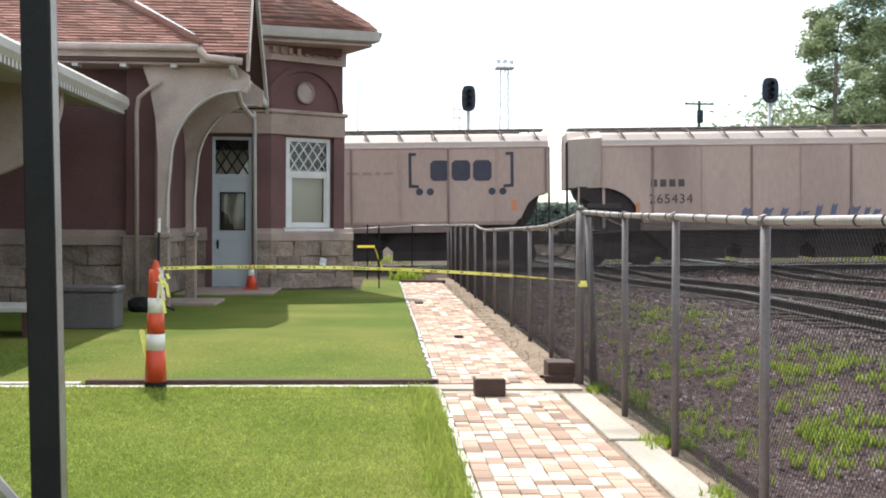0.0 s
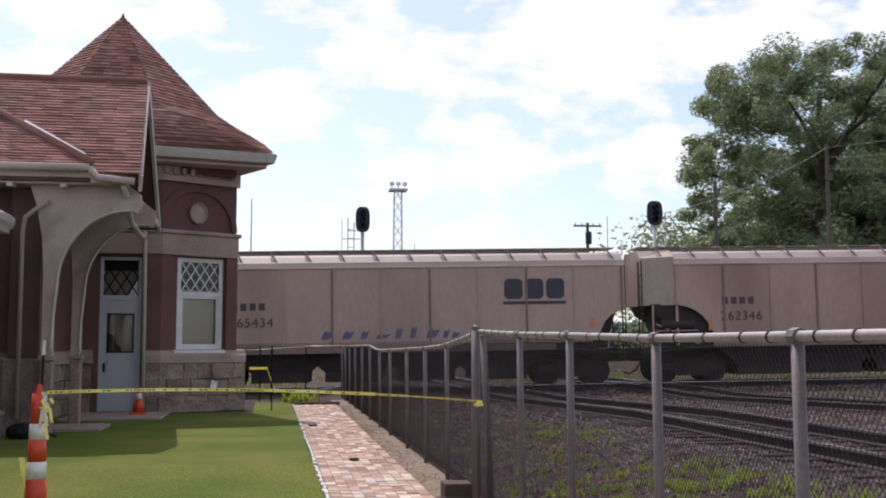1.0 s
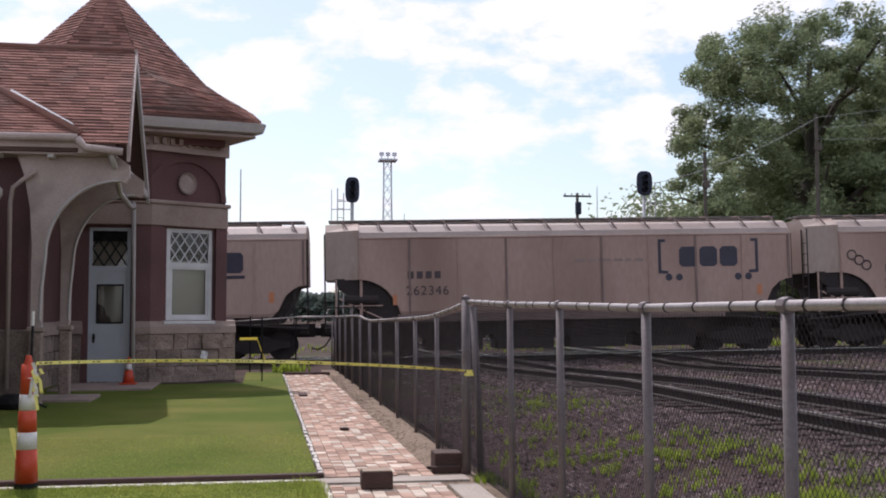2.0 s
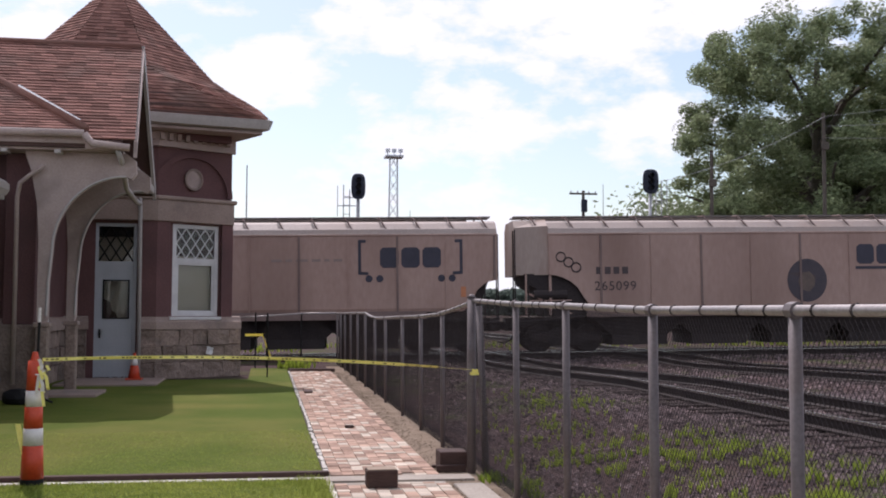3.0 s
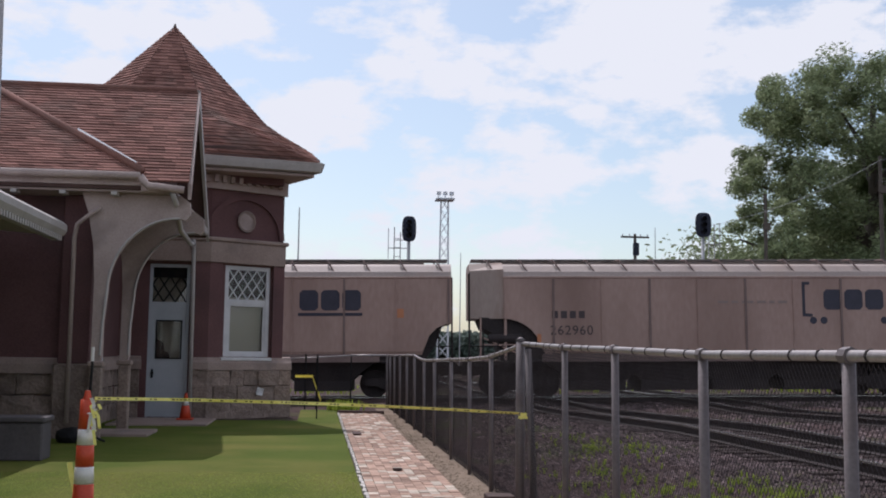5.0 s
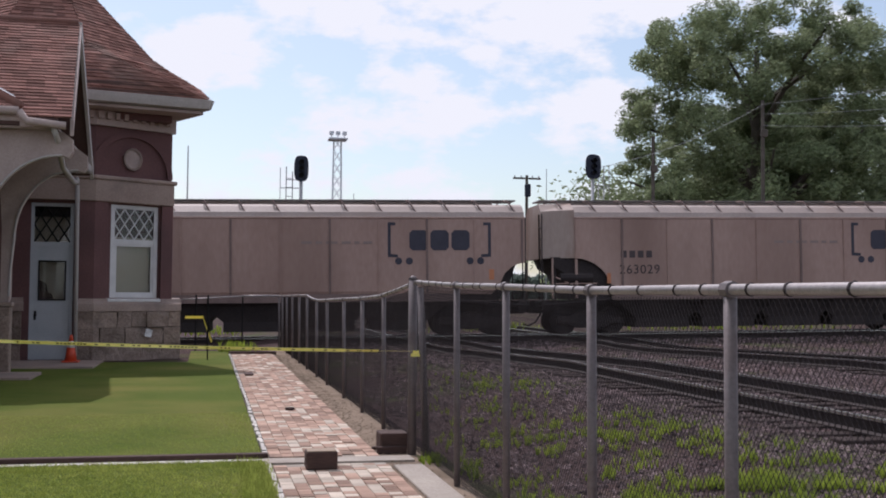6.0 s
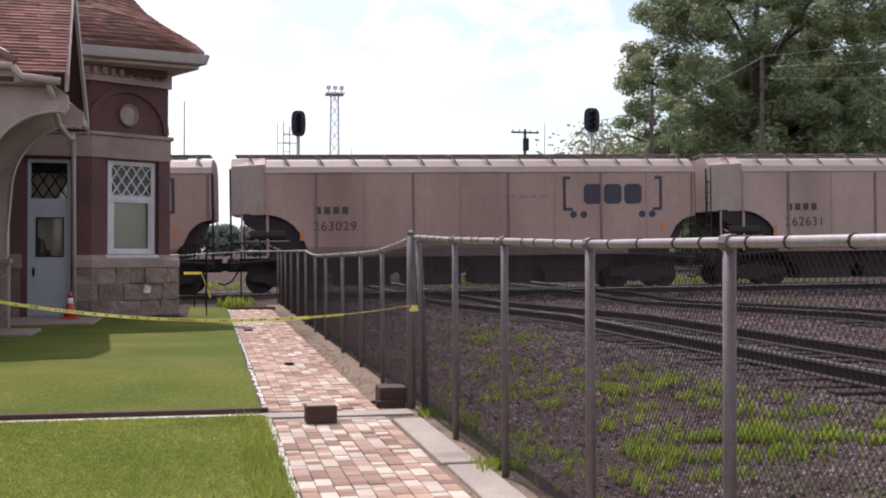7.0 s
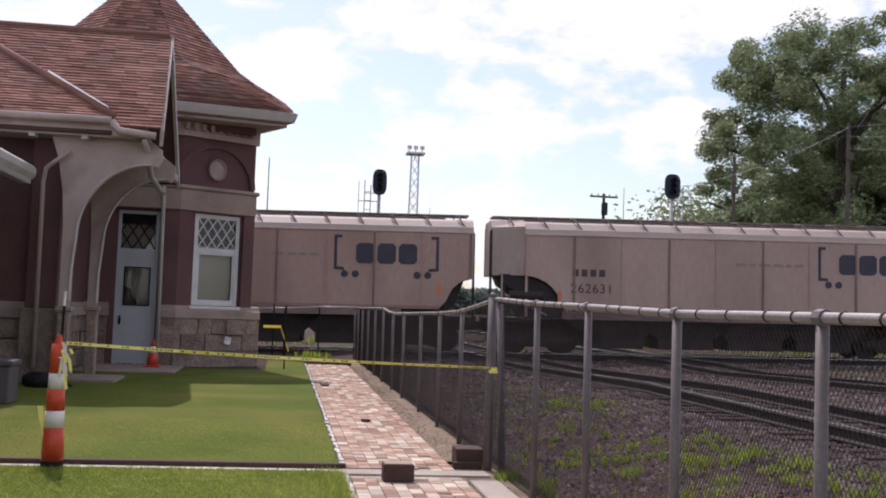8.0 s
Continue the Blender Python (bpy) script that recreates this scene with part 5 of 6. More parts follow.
    # running board on brackets
    for off in (-.42, -.2, .2, .42):
        part("running_board", box(B(), a0 + .1, a1 - .1, off - .09, off + .09, ROOF_Z + .19, ROOF_Z + .235), WALKWAY, car, "grey grating walkway board")
    nb = 14
    for i in range(nb):
        x = a0 + .55 + (a1 - a0 - 1.1) * i / (nb - 1)
        for sg in (-1, 1):
            bm = B()
            tube(bm, [(x, sg * .5, ROOF_Z + .19), (x + .02, sg * (HALF - .5), ROOF_Z + .17), (x + .30, sg * (HALF - .16), EAVE + .16)], .030, 5)
            part("walkway_bracket", bm, RIB, car)
    bm = B()
    box(bm, a0 + .9, a1 - .9, -.33, .33, ROOF_Z + .06, ROOF_Z + .17, .03)
    part("hatch_cover", bm, CAR_ROOF, car)
    # hoppers below, widened so their dark mass fills the shade under the car
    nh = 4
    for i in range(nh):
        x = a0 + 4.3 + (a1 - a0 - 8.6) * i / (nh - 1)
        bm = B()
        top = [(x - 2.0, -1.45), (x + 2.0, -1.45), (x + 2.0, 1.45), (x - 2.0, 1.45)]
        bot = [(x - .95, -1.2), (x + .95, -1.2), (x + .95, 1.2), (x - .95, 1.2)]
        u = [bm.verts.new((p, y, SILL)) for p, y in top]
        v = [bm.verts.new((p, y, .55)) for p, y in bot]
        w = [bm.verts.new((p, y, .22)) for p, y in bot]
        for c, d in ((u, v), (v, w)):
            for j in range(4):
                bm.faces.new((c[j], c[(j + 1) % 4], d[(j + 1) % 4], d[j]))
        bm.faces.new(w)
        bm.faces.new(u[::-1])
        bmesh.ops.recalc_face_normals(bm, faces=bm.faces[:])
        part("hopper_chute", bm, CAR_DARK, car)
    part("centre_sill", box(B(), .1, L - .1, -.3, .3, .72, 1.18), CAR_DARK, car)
    # trucks
    wheel_me = None
    for x in (2.05, L - 2.05):
        tk = new("truck")
        tk.parent = car
        tk.location = (x, 0, 0)
        for sg in (-1, 1):
            bm = B()
            prism(bm, [(-1.15, .40), (-1.15, .60), (-.55, .66), (-.4, .78), (.4, .78), (.55, .66), (1.15, .60), (1.15, .40), (.75, .38), (.45, .22), (-.45, .22), (-.75, .38)], "y", sg * 1.0 - .07, sg * 1.0 + .07)
            part("side_frame", bm, CAR_DARK, tk)
        part("bolster", box(B(), -.22, .22, -.95, .95, .55, .80), CAR_DARK, tk)
        for wx in (-.86, .86):
            wheel = new("wheelset", wheel_me)
            if wheel_me is None:
                bm = B()
                for sg in (-1, 1):
                    tube(bm, [(0, sg * .70, 0), (0, sg * .80, 0)], .455, 24)
                    tube(bm, [(0, sg * .66, 0), (0, sg * .70, 0)], .485, 24)
                tube(bm, [(0, -1.05, 0), (0, 1.05, 0)], .08, 10)
                wheel_me = bpy.data.meshes.new("wheelset")
                bm.to_mesh(wheel_me)
                bm.free()
                wheel_me.materials.append(CAR_DARK)
                wheel.parent = None
                bpy.data.objects.remove(wheel)
                wheel = new("wheelset", wheel_me)
            wheel.parent = tk
            wheel.location = (wx, 0, .457)
    # end ladders, hand rails, end sills and couplers
    for e, x in ((0, a0 - .02), (1, a1 + .02)):
        bm = B()
        for y in (-HALF + .04, -HALF + .50):
            tube(bm, [(x, y, .95), (x, y, EAVE + .02 if e else 4.15)], .022, 6)
        for j in range(8):
            z = 1.0 + j * .38
            tube(bm, [(x, -HALF + .04, z), (x, -HALF + .50, z)], .014, 5)
        part("ladder", bm, CAR_DARK, car)
        bm = B()
        sg = 1 if e == 0 else -1
        for d, h in ((.45, 2.4), (.95, 1.95), (1.35, 1.62)):
            tube(bm, [(x + sg * d, -HALF + .05, 1.0), (x + sg * d, -HALF + .05, h)], .024, 6)
        tube(bm, [(x, -HALF + .05, 1.02), (x + sg * 2.4, -HALF + .05, 1.2)], .05, 6)
        tube(bm, [(x, -HALF + .05, 1.7), (x + sg * 1.2, -HALF + .05, 1.7)], .02, 6)
        part("end_post", bm, CAR_DARK, car)
        part("end_sill", box(B(), min(x, x + sg * .25), max(x, x + sg * .25), -1.45, 1.45, .85, 1.15), CAR_DARK, car)
    for x0, x1 in ((-.02, .45), (L - .45, L + .02)):
        part("coupler", box(B(), x0, x1, -.14, .14, .76, 1.04, .02), CAR_DARK, car)
    bm = B()
    tube(bm, [(.5, -.5, .8), (.25, -.5, .42), (0, -.5, .30), (-.2, -.5, .36)], .03, 6)
    part("air_hose", bm, BLACK_STEEL, car)
    y = -HALF - .012
    # reporting mark as bars, the car's number in figures
    bm = B()
    for j in range(4):
        box(bm, 3.05 + j * .30, 3.05 + j * .30 + .20, y, y + .01, 2.63, 2.87)
    part("mark_bar", bm, STENCIL, car)
    text_mesh("number", mark, .44, STENCIL, car, (2.98, y, 2.08))
    # the maker's lettering as plain blocks
    lx = {"bracket": L - 4.25, "line": L - 4.42, "long": L - 5.37}[logo]
    bm = B()
    hgt, wid = (.68, .62)
    zc = 3.24
    for j in range(3):
        x = lx + j * (wid + .09)
        z0, z1 = zc - hgt / 2, zc + hgt / 2
        prism(bm, [(x, z0 + .1), (x + .1, z0), (x + wid - .1, z0), (x + wid, z0 + .1), (x + wid, z1 - .1), (x + wid - .1, z1), (x + .1, z1), (x, z1 - .1)], "y", y, y + .008)
    part("logo_block", bm, NAVY, car, "dark navy block emblem")
    if logo == "bracket":
        x0, x1, z0, z1, w = lx - .73, lx + 2.77, 2.66, 3.84, .10
        bm = B()
        prism(bm, [(x0, z0 + .02), (x0 + .34, z0), (x0 + .34, z0 + .1), (x0 + w, z0 + .12), (x0 + w, z1 - w), (x0 + .26, z1 - w), (x0 + .26, z1), (x0, z1)], "y", y, y + .008)
        part("emblem_bracket", bm, NAVY, car)
        bm = B()
        prism(bm, [(x1, z0 + .02), (x1, z1), (x1 - .26, z1), (x1 - .26, z1 - w), (x1 - w, z1 - w), (x1 - w, z0 + .12), (x1 - .34, z0 + .1), (x1 - .34, z0)], "y", y, y + .008)
        part("emblem_bracket", bm, NAVY, car)
        for x in (x0 + .36, x0 + .72, x1 - .72, x1 - .36):
            bm = B()
            prism(bm, [(x + .12 * math.cos(2 * math.pi * j / 16), z0 - .12 + .12 * math.sin(2 * math.pi * j / 16)) for j in range(16)], "y", y, y + .008)
            part("emblem_dot", bm, NAVY, car)
        bm = B()
        x = lx - 3.6
        for w in (.35, .22, .4, .3, .18, .3):
            box(bm, x, x + w, y, y + .004, 3.12, 3.21)
            x += w + .12
        part("stencil_bar", bm, FAINT, car)
    else:
        part("emblem_line", box(B(), lx - .05, lx + 2.09, y, y + .008, 2.72, 2.82), NAVY, car)
    if logo == "line":
        r = random.Random(11)
        x = 6.0
        while x < 10.5:
            w = r.uniform(.25, .6)
            h = r.uniform(.15, .42)
            z = 1.62
            bm = B()
            prism(bm, [(x, z), (x + w * .7, z + .04), (x + w, z + h), (x + w * .55, z + h * .8), (x + w * .4, z + h * 1.05), (x + .06, z + h * .7)], "y", y, y + .004)
            part("spray_paint", bm, GRAFFITI, car, "faded blue spray paint")
            x += w + r.uniform(.02, .3)
    if logo == "long":
        bm = B()
        cx = L - 7.15
        prism(bm, [(cx + .70 * math.cos(2 * math.pi * j / 32), 2.35 + .74 * math.sin(2 * math.pi * j / 32)) for j in range(32)], "y", y, y + .006)
        part("painted_disc", bm, DARK_DISC, car, "dark round painted sign")
        bm = B()
        prism(bm, [(cx - .02 + .30 * math.cos(2 * math.pi * j / 20), 2.31 + (.34 + .03 * math.sin(j * 2.1)) * math.sin(2 * math.pi * j / 20)) for j in range(20)], "y", y - .005, y - .001)
        part("disc_centre", bm, RUST_PATCH, car, "dull brown worn middle of the disc")
        bm = B()
        prism(bm, [(cx - .2, 2.0), (cx + .2, 2.1), (cx + .32, 2.5), (cx, 2.65), (cx - .65, 2.6), (cx - .25, 2.45)], "y", y - .004, y + .002)
        part("painted_head", bm, STENCIL, car)
        part("orange_square", box(B(), L - 2.15, L - 1.9, y, y + .006, 2.65, 2.95), ORANGE_PATCH, car)
        bm = B()
        for j in range(3):
            x = 1.85 + j * .26
            pts = [(x + .16 * math.cos(2 * math.pi * i / 12), 0, 3.22 - j * .18 + .16 * math.sin(2 * math.pi * i / 12)) for i in range(13)]
            tube(bm, [(p[0], y, p[2]) for p in pts], .025, 4)
        part("spray_ring", bm, STENCIL, car)
    else:
        part("orange_square", box(B(), L - 1.55, L - 1.38, y, y + .006, 1.9, 2.25), ORANGE_PATCH, car)
        part("orange_square", box(B(), 2.55, 2.68, y, y + .006, 1.75, 2.1), ORANGE_PATCH, car)
    return car


SPEED = 10.386
CAR_LIST = [(-10.34, 16.5, 0, "262215", "bracket", "grey tan covered hopper car with bracketed navy emblem"),
            (6.18, 16.55, 0, "265434", "line", "grey tan covered hopper car with blue spray paint"),
            (22.73, 16.58, 1, "262346", "bracket", "dusty tan covered hopper car with bracketed emblem"),
            (39.31, 17.55, 1, "265099", "long", "long tan covered hopper car with dark painted disc"),
            (56.86, 16.5, 1, "262960", "bracket", "rusty tan covered hopper car with bracketed emblem"),
            (73.36, 16.44, 1, "263029", "bracket", "rusty tan covered hopper car with bracketed emblem"),
            (89.80, 16.5, 0, "262631", "bracket", "dusty tan covered hopper car with bracketed emblem"),
            (106.30, 16.5, 1, "262118", "bracket", "dusty tan covered hopper car with bracketed emblem")]
TRAIN = [(s, build_car(L, rusty, mark, logo, label)) for s, L, rusty, mark, logo, label in CAR_LIST]

# ---- beyond the train ----
def leaf_cloud(vs, fs, centre, radius, count, size, r):
    cx, cy, cz = centre
    for _ in range(count):
        d = Vector((r.gauss(0, 1), r.gauss(0, 1), r.gauss(0, 1)))
        d = d.normalized() * (r.random() ** 0.45)
        p = Vector((cx + d.x * radius[0], cy + d.y * radius[1], cz + d.z * radius[2]))
        a = Vector((r.gauss(0, 1), r.gauss(0, 1), r.gauss(0, .7))).normalized()
        b = a.orthogonal().normalized()
        s = size * r.uniform(.5, 1.3)
        k = len(vs)
        vs += [p - a * s, p + b * s * .55, p + a * s, p - b * s * .55]
        fs.append((k, k + 1, k + 2, k + 3))


def tree(x, y, height, width, seed, label, leaves=26000, base=3.0, size=.22, clumps=110, spread=.135):
    r = random.Random(seed)
    tr = thing("tree", label, "tree", at=(x, y, 0))
    bm = B()
    tube(bm, [(0, 0, -.2), (.1, 0, height * .25), (-.1, .1, height * .5), (0, 0, height * .85)], width * .035, 9, width * .008)
    tubs = []
    for k in range(15):
        z = height * r.uniform(.16, .7)
        a = r.uniform(0, 2 * math.pi)
        ln = width * r.uniform(.25, .46)
        e = Vector((math.cos(a) * ln, math.sin(a) * ln, min(z + ln * r.uniform(.4, .9), height * .86)))
        tube(bm, [(0, 0, z), (e.x * .5, e.y * .5, z + (e.z - z) * .6), tuple(e)], width * .012, 6, width * .003)
        tubs.append(e)
    part("trunk", bm, BARK, tr)
    vs, fs = [], []
    blobs = []
    for k in range(clumps):
        a = r.uniform(0, 2 * math.pi)
        h = r.uniform(0, 1)
        prof = (1 - abs((h - .46) / .62) ** 4) ** .5
        rad = width * .5 * prof * math.sqrt(r.uniform(.12, 1)) * .90
        blobs.append(((math.cos(a) * rad, math.sin(a) * rad, base + (height - base) * (.05 + .88 * h)), width * r.uniform(.5 * spread, spread)))
    for c, q in blobs:
        leaf_cloud(vs, fs, c, (q, q, q * .8), leaves // clumps, size, r)
    raw("crown", vs, fs, LEAF, tr)
    return tr


tree(33.9, 62, 20.6, 19.6, 21, "large leafy green tree beyond the train", 180000, 2.0, .135, 460, .066)
tree(40.5, 65, 18.6, 13.5, 22, "tall leafy tree beside the large tree", 90000, 1.5, .14, 170, .095)
tree(38.5, 70, 12.0, 14, 23, "dark leafy tree behind the large tree", 32000, .5, .25)


def low_wood(name, x0, x1, y, h, seed, count, size, label, mat=FAR_WOOD):
    r = random.Random(seed)
    vs, fs = [], []
    x = x0
    while x < x1:
        q = h * r.uniform(.13, .22)
        top = h * (.80 + .12 * noise.noise(Vector((x * .12, seed, 0))))
        for z in (q, top * .45, top * .75, top - q):
            leaf_cloud(vs, fs, (x + r.uniform(-q, q), y + r.uniform(-3, 3), z), (q * 1.2, q, q), count, size, r)
        x += q * .55
    tagged(raw(name, vs, fs, mat), label, "trees", kind="stuff")


low_wood("shrub_belt", 30, 64, 82, 14.8, 31, 260, .24, "belt of green shrubs and small trees beyond the tracks", LEAF)
low_wood("far_woods", -70, 170, 230, 8.0, 32, 60, .6, "hazy far belt of trees on the horizon")


def signal(x, y, top, label, wide):
    sg = thing("railway_signal", label, "railway signal", "signals beyond the train", at=(x, y, 0))
    bm = B()
    tube(bm, [(0, 0, 0), (0, 0, top - 1.0)], .075, 10)
    part("mast", bm, SIGNAL_GREY, sg, smooth=True)
    bm = B()
    w, h = (.30 if not wide else .36), .54
    out = []
    n = 24
    for k in range(n):
        a = 2 * math.pi * k / n
        c, s_ = math.cos(a), math.sin(a)
        q = .62
        out.append((w * math.copysign(abs(c) ** q, c), top - h + h * math.copysign(abs(s_) ** q, s_)))
    prism(bm, out, "y", -.10, -.06)
    head = part("backplate", bm, SIGNAL_BLACK, sg, "black oval signal backplate")
    part("light_case", box(B(), -.17, .17, -.06, .28, top - .95, top - .13, .03), SIGNAL_BLACK, sg)
    for j in range(3):
        bm = B()
        z = top - .27 - j * .27
        tube(bm, [(0, -.30, z), (0, -.10, z)], .11, 12, .12, caps=False)
        bmesh.ops.solidify(bm, geom=bm.faces[:], thickness=.01)
        v = part("visor", bm, SIGNAL_BLACK, sg)
        bm = B()
        tube(bm, [(0, -.125, z), (0, -.11, z)], .1, 12)
        part("lens", bm, LENS, sg)
    # lower head, ladder and platform
    bm = B()
    prism(bm, [(w * .9 * math.cos(2 * math.pi * k / 16), top - 3.5 + .42 * math.sin(2 * math.pi * k / 16)) for k in range(16)], "y", -.12, -.08)
    part("lower_backplate", bm, SIGNAL_BLACK, sg)
    sx = -1 if not wide else 1
    bm = B()
    for d in (.34, .60):
        tube(bm, [(sx * d, .2, 0), (sx * d, .2, top - .65 - (.0 if d < .5 else -.2))], .022, 6)
    for j in range(int((top - .8) / .38)):
        tube(bm, [(sx * .34, .2, .3 + j * .38), (sx * .60, .2, .3 + j * .38)], .014, 5)
    part("ladder", bm, SIGNAL_GREY, sg)
    bm = B()
    tube(bm, [(sx * .85, .2, top - 1.8), (sx * .85, .2, top - .3 - (.1 if wide else .2))], .016, 6)
    tube(bm, [(0, .1, top - 1.35), (sx * .85, .2, top - 1.35)], .02, 6)
    tube(bm, [(0, .1, top - 1.0), (sx * .62, .2, top - 1.0)], .02, 6)
    part("guard_rail", bm, SIGNAL_GREY, sg)
    return sg


signal(3.72, 45.0, 7.32, "black railway signal on a grey mast with ladder", False)
signal(16.6, 45.0, 7.85, "black square railway signal on a grey mast", True)


def light_tower():
    tw = thing("light_tower", "steel lattice floodlight tower far off, coloured pale for haze", "light tower", at=(11.6, 100, 0))
    H, w0, w1 = 16.2, .52, .34
    for sx, sy in ((-1, -1), (1, -1), (1, 1), (-1, 1)):
        part("leg", tube(B(), [(sx * w0, sy * w0, 0), (sx * w1, sy * w1, H)], .036, 5), HAZED_STEEL, tw)
    bm = B()
    n = 14
    for k in range(n):
        f0, f1 = k / n, (k + 1) / n
        a, b = w0 + (w1 - w0) * f0, w0 + (w1 - w0) * f1
        for (p, q) in (((-1, -1), (1, -1)), ((1, -1), (1, 1)), ((1, 1), (-1, 1)), ((-1, 1), (-1, -1))):
            tube(bm, [(p[0] * a, p[1] * a, H * f0), (q[0] * b, q[1] * b, H * f1)], .024, 4)
            tube(bm, [(q[0] * a, q[1] * a, H * f0), (p[0] * b, p[1] * b, H * f1)], .024, 4)
    part("lattice", bm, HAZED_STEEL, tw)
    part("platform", box(B(), -.85, .85, -.85, .85, H - .25, H - .1), HAZED_STEEL, tw)
    for x in (-.6, 0, .6):
        bm = B()
        tube(bm, [(x, -.3, H - .1), (x, -.3, H + .25)], .05, 6)
        box(bm, x - .2, x + .2, -.55, -.2, H + .2, H + .55, .03)
        part("floodlight", bm, HAZED_STEEL, tw)


light_tower()


def utility_pole(x, y, h, label, plain=False):
    up = thing("utility_pole", label, "utility pole", at=(x, y, 0))
    bm = B()
    tube(bm, [(0, 0, 0), (0, 0, h)], *((.12, 8, .09) if plain else (.17, 8, .13)))
    part("pole", bm, BARK, up)
    if plain:
        part("bracket", box(B(), -.2, .2, -.2, -.1, h - 1.9, h - 1.5, .03), BARK, up)
        return
    part("crossarm", box(B(), -1.25, 1.25, -.07, .07, h - .35, h - .2), BARK, up)
    for x_ in (-1.1, -.5, .5, 1.1):
        bm = B()
        tube(bm, [(x_, 0, h - .2), (x_, 0, h - .03)], .05, 6)
        part("insulator", bm, SIGNAL_GREY, up)
    part("transformer", box(B(), -.25, .25, -.45, -.12, h - 1.9, h - .8, .06), SIGNAL_BLACK, up)


utility_pole(27.1, 90, 12.1, "wooden utility pole with crossarm far off")


def mast(x, y, h, label):
    bm = B()
    tube(bm, [(x, y, 0), (x, y, h)], .06, 6, .03)
    tagged(part("radio_mast", bm, SIGNAL_GREY), label, "mast")


mast(-1.1, 55, 8.9, "thin grey mast behind the station tower")
mast(28.9, 90, 12.7, "thin grey mast beside the utility pole")
mast(13.2, 100, 11.0, "thin grey mast near the floodlight tower")


def wires():
    """Three wires run from the pole before the tree to the next pole, one comes down to the signal."""
    for x0, y0, z0, x1, y1, z1, sag in ((16.6, 45.0, 7.2, 27.7, 50, 11.5, .4), (27.7, 50, 11.5, 47, 44, 16.2, .8), (27.7, 50, 11.0, 47, 44, 13.4, .6), (27.7, 50, 10.4, 47, 44, 12.0, .6)):
        pts = []
        for i in range(13):
            f = i / 12
            pts.append((x0 + (x1 - x0) * f, y0 + (y1 - y0) * f, z0 + (z1 - z0) * f - sag * 4 * f * (1 - f)))
        tagged(part("overhead_wire", tube(B(), pts, .010, 5), SIGNAL_GREY), "pale overhead wire before the tree", "wire", "overhead wires")


wires()
utility_pole(27.7, 50.1, 11.7, "grey wooden utility pole before the large tree", True)
utility_pole(47, 44, 17.2, "tall grey wooden utility pole beside the tracks", True)
utility_pole(22.5, 52, 9.9, "thin dark wooden utility pole before the tree", True)

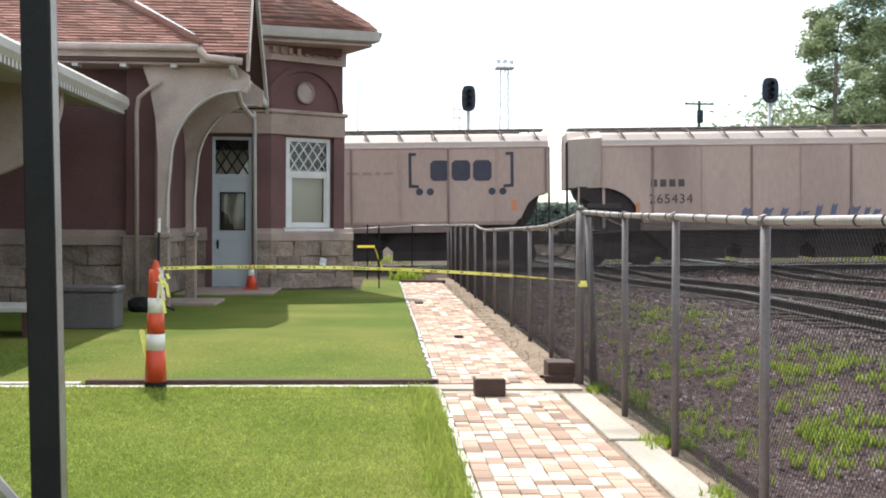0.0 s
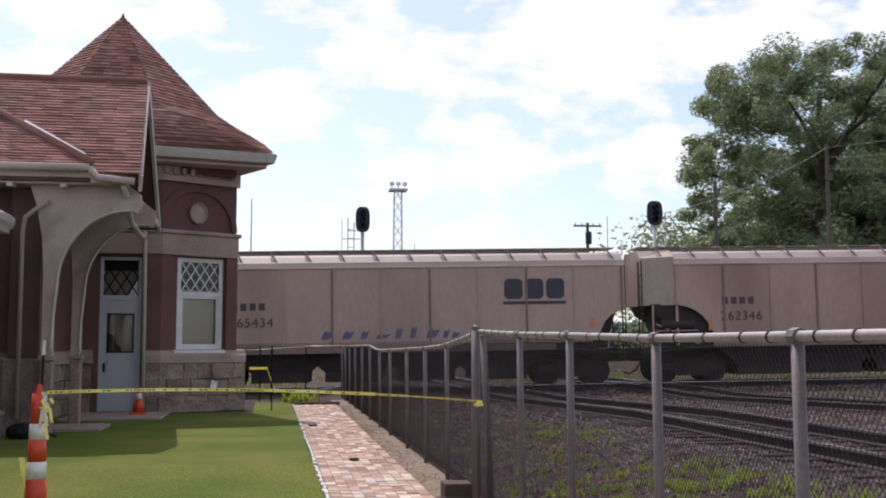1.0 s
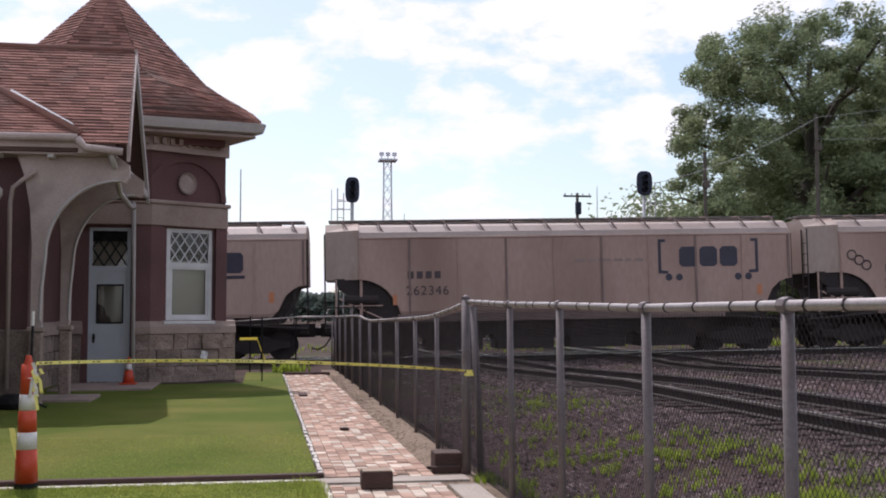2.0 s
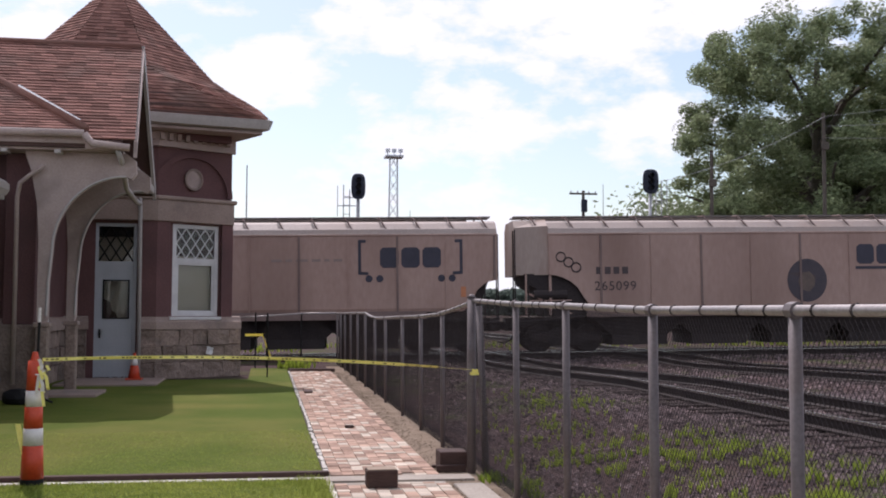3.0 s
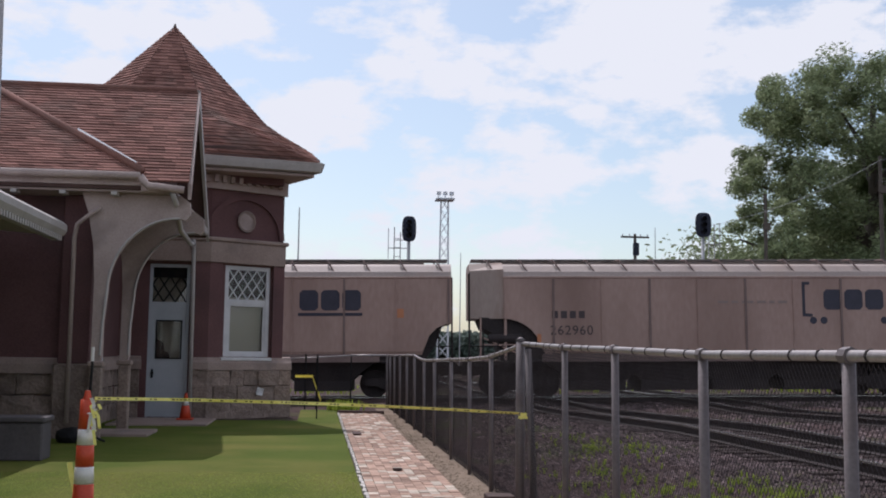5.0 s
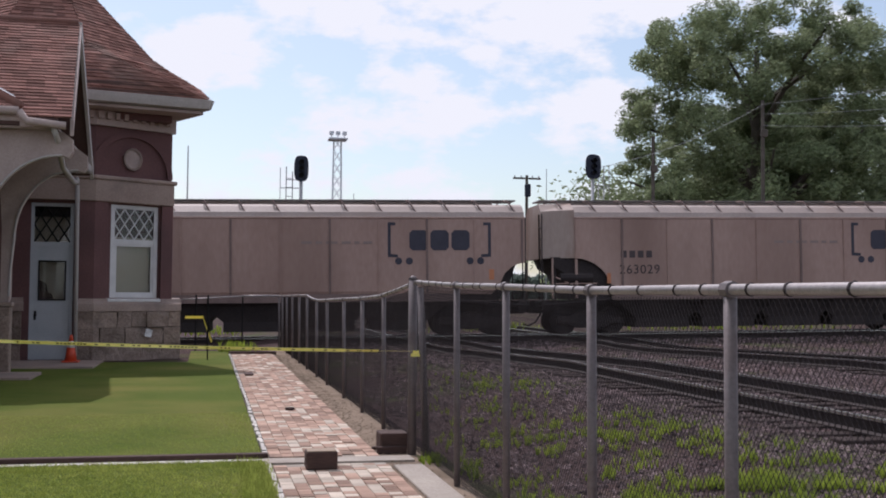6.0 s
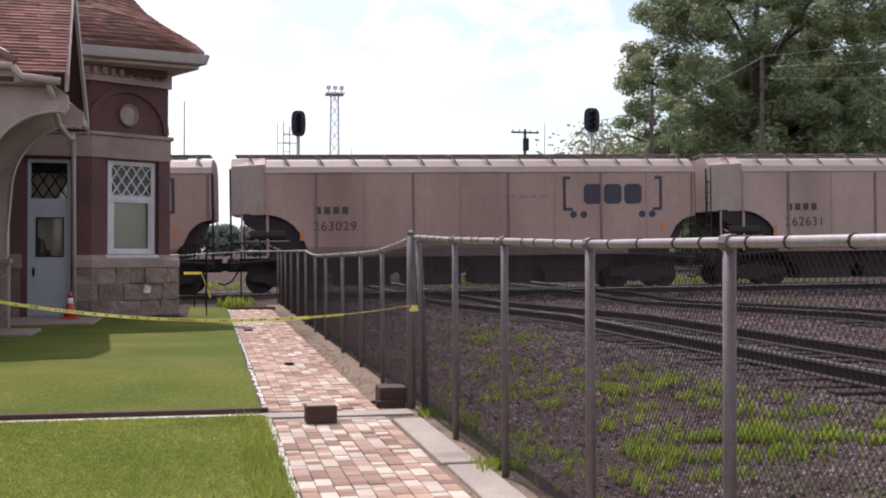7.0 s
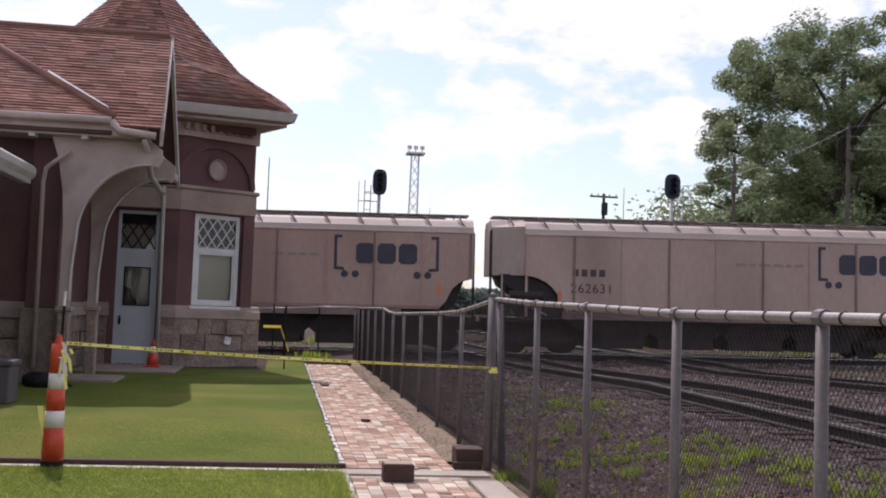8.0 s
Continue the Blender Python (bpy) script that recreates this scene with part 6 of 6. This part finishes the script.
# ---- brick path, laid last ----
def build_path():
    path = thing("brick_path", "red brick path with scattered pale bricks", "path", kind="structure")
    bw = 0.1133
    cols = 9
    x0 = PATH_L
    mesh = {}
    def brick_mesh(mt, ln):
        key = (mt.name, ln)
        if key not in mesh:
            bm = box(B(), 0, bw - .005, 0, ln - .005, -.05, 0, .004)
            me = bpy.data.meshes.new("brick")
            bm.to_mesh(me)
            bm.free()
            me.materials.append(mt)
            mesh[key] = me
        return mesh[key]
    r = random.Random(19)
    far = {0: ([], []), 1: ([], [])}
    count = 0
    for c in range(cols):
        y = -6.0 + r.uniform(0, .15)
        while y < 27.30:
            ln = r.choice((0.105, 0.105, 0.2)) if y < 12 else 0.2
            x, yy = x0 + c * bw, y
            y += ln
            if 9.70 - ln < yy < 10.08:
                continue
            z = .030 + r.uniform(-.004, .004)
            pale = r.random() < (0.46 if yy < 9.6 else 0.24)
            if 5.3 < yy < 9.2 and count < 300:
                ob = new("brick", brick_mesh(BRICK_PALE if pale else BRICK_PAVE, ln))
                ob.parent = path
                ob.location = (x, yy, z)
                ob.rotation_euler = (r.uniform(-.01, .01), r.uniform(-.01, .01), r.uniform(-.012, .012))
                count += 1
            else:
                vs, fs = far[1 if pale else 0]
                k = len(vs)
                g = .0022
                vs += [(x + g, yy + g, z), (x + bw - g, yy + g, z), (x + bw - g, yy + ln - g, z), (x + g, yy + ln - g, z), (x + g, yy + g, z - .03), (x + bw - g, yy + g, z - .03), (x + bw - g, yy + ln - g, z - .03), (x + g, yy + ln - g, z - .03)]
                fs += [(k, k + 1, k + 2, k + 3), (k, k + 4, k + 5, k + 1), (k + 1, k + 5, k + 6, k + 2), (k + 2, k + 6, k + 7, k + 3), (k + 3, k + 7, k + 4, k)]
    for k, mt in ((0, BRICK_PAVE_FAR), (1, BRICK_PALE_FAR)):
        tagged(raw("far_bricks", *far[k], mt, path), kind="stuff")
    vs, fs = [], []
    y = -6.0
    while y < 27.3:
        w = .19
        if not 9.65 < y < 10.1:
            k = len(vs)
            a, b, z, d = LAWN_EDGE + .012 + r.uniform(-.012, .016), PATH_L - .008 + r.uniform(-.012, .002), .044 + r.uniform(-.014, .008), r.uniform(-.006, .006)
            vs += [(a, y + .004, z), (b, y + .004, z + d), (b, y + w - .004, z + d), (a, y + w - .004, z), (a, y + .004, -.02), (b, y + .004, -.02), (b, y + w - .004, -.02), (a, y + w - .004, -.02)]
            fs += [(k, k + 1, k + 2, k + 3), (k, k + 4, k + 5, k + 1), (k + 1, k + 5, k + 6, k + 2), (k + 2, k + 6, k + 7, k + 3), (k + 3, k + 7, k + 4, k)]
        y += w
    tagged(raw("edging_stones", vs, fs, EDGING, path, "white painted edging bricks"), kind="stuff")


build_path()
bm = box(B(), PATH_L - .05, PATH_R + .1, 27.42, 27.58, 0, .09, .008)
tagged(part("edging_timber", bm, TIMBER), "dark timber at the end of the path", "edging")


# ---- everything that moves ----
def motions():
    turn = Matrix.Rotation(TRACK, 4, "Z") @ Matrix.Rotation(-math.atan(GRADE), 4, "Y")
    for s0, car in TRAIN:
        rows = []
        for k in range(0, 17):
            t = k * 0.5
            p = P0 + U * (s0 - SPEED * t)
            rows.append((t, Matrix.Translation((p.x, p.y, p.z + RAIL_TOP)) @ turn))
        walk(car, rows)
        for wheel in [o for o in car.children_recursive if o.name.split(".")[0] == "wheelset"]:
            at = Matrix.Translation(wheel.location)
            step = 1 / 15
            n = 120
            walk(wheel, [(k * step, at @ Matrix.Rotation(-SPEED * k * step / 0.457, 4, "Y")) for k in range(n + 1)])
    for i, piece in enumerate(TAPE_PIECES):
        rows = []
        for t, sag in SAGS:
            a, b = tape_point(i / TAPE_N, sag), tape_point((i + 1) / TAPE_N, sag)
            d = (b - a).normalized()
            y = Vector((0, 0, 1)).cross(d).normalized()
            z = d.cross(y)
            m = Matrix((d, y, z)).transposed().to_4x4()
            m.translation = a
            rows.append((t, m @ Matrix.Rotation(0.35 * math.sin(i * 1.3 + t * 2.0) + 1.15 * max(0, (i - 7) / 4), 4, "X")))
        walk(piece, rows)


motions()
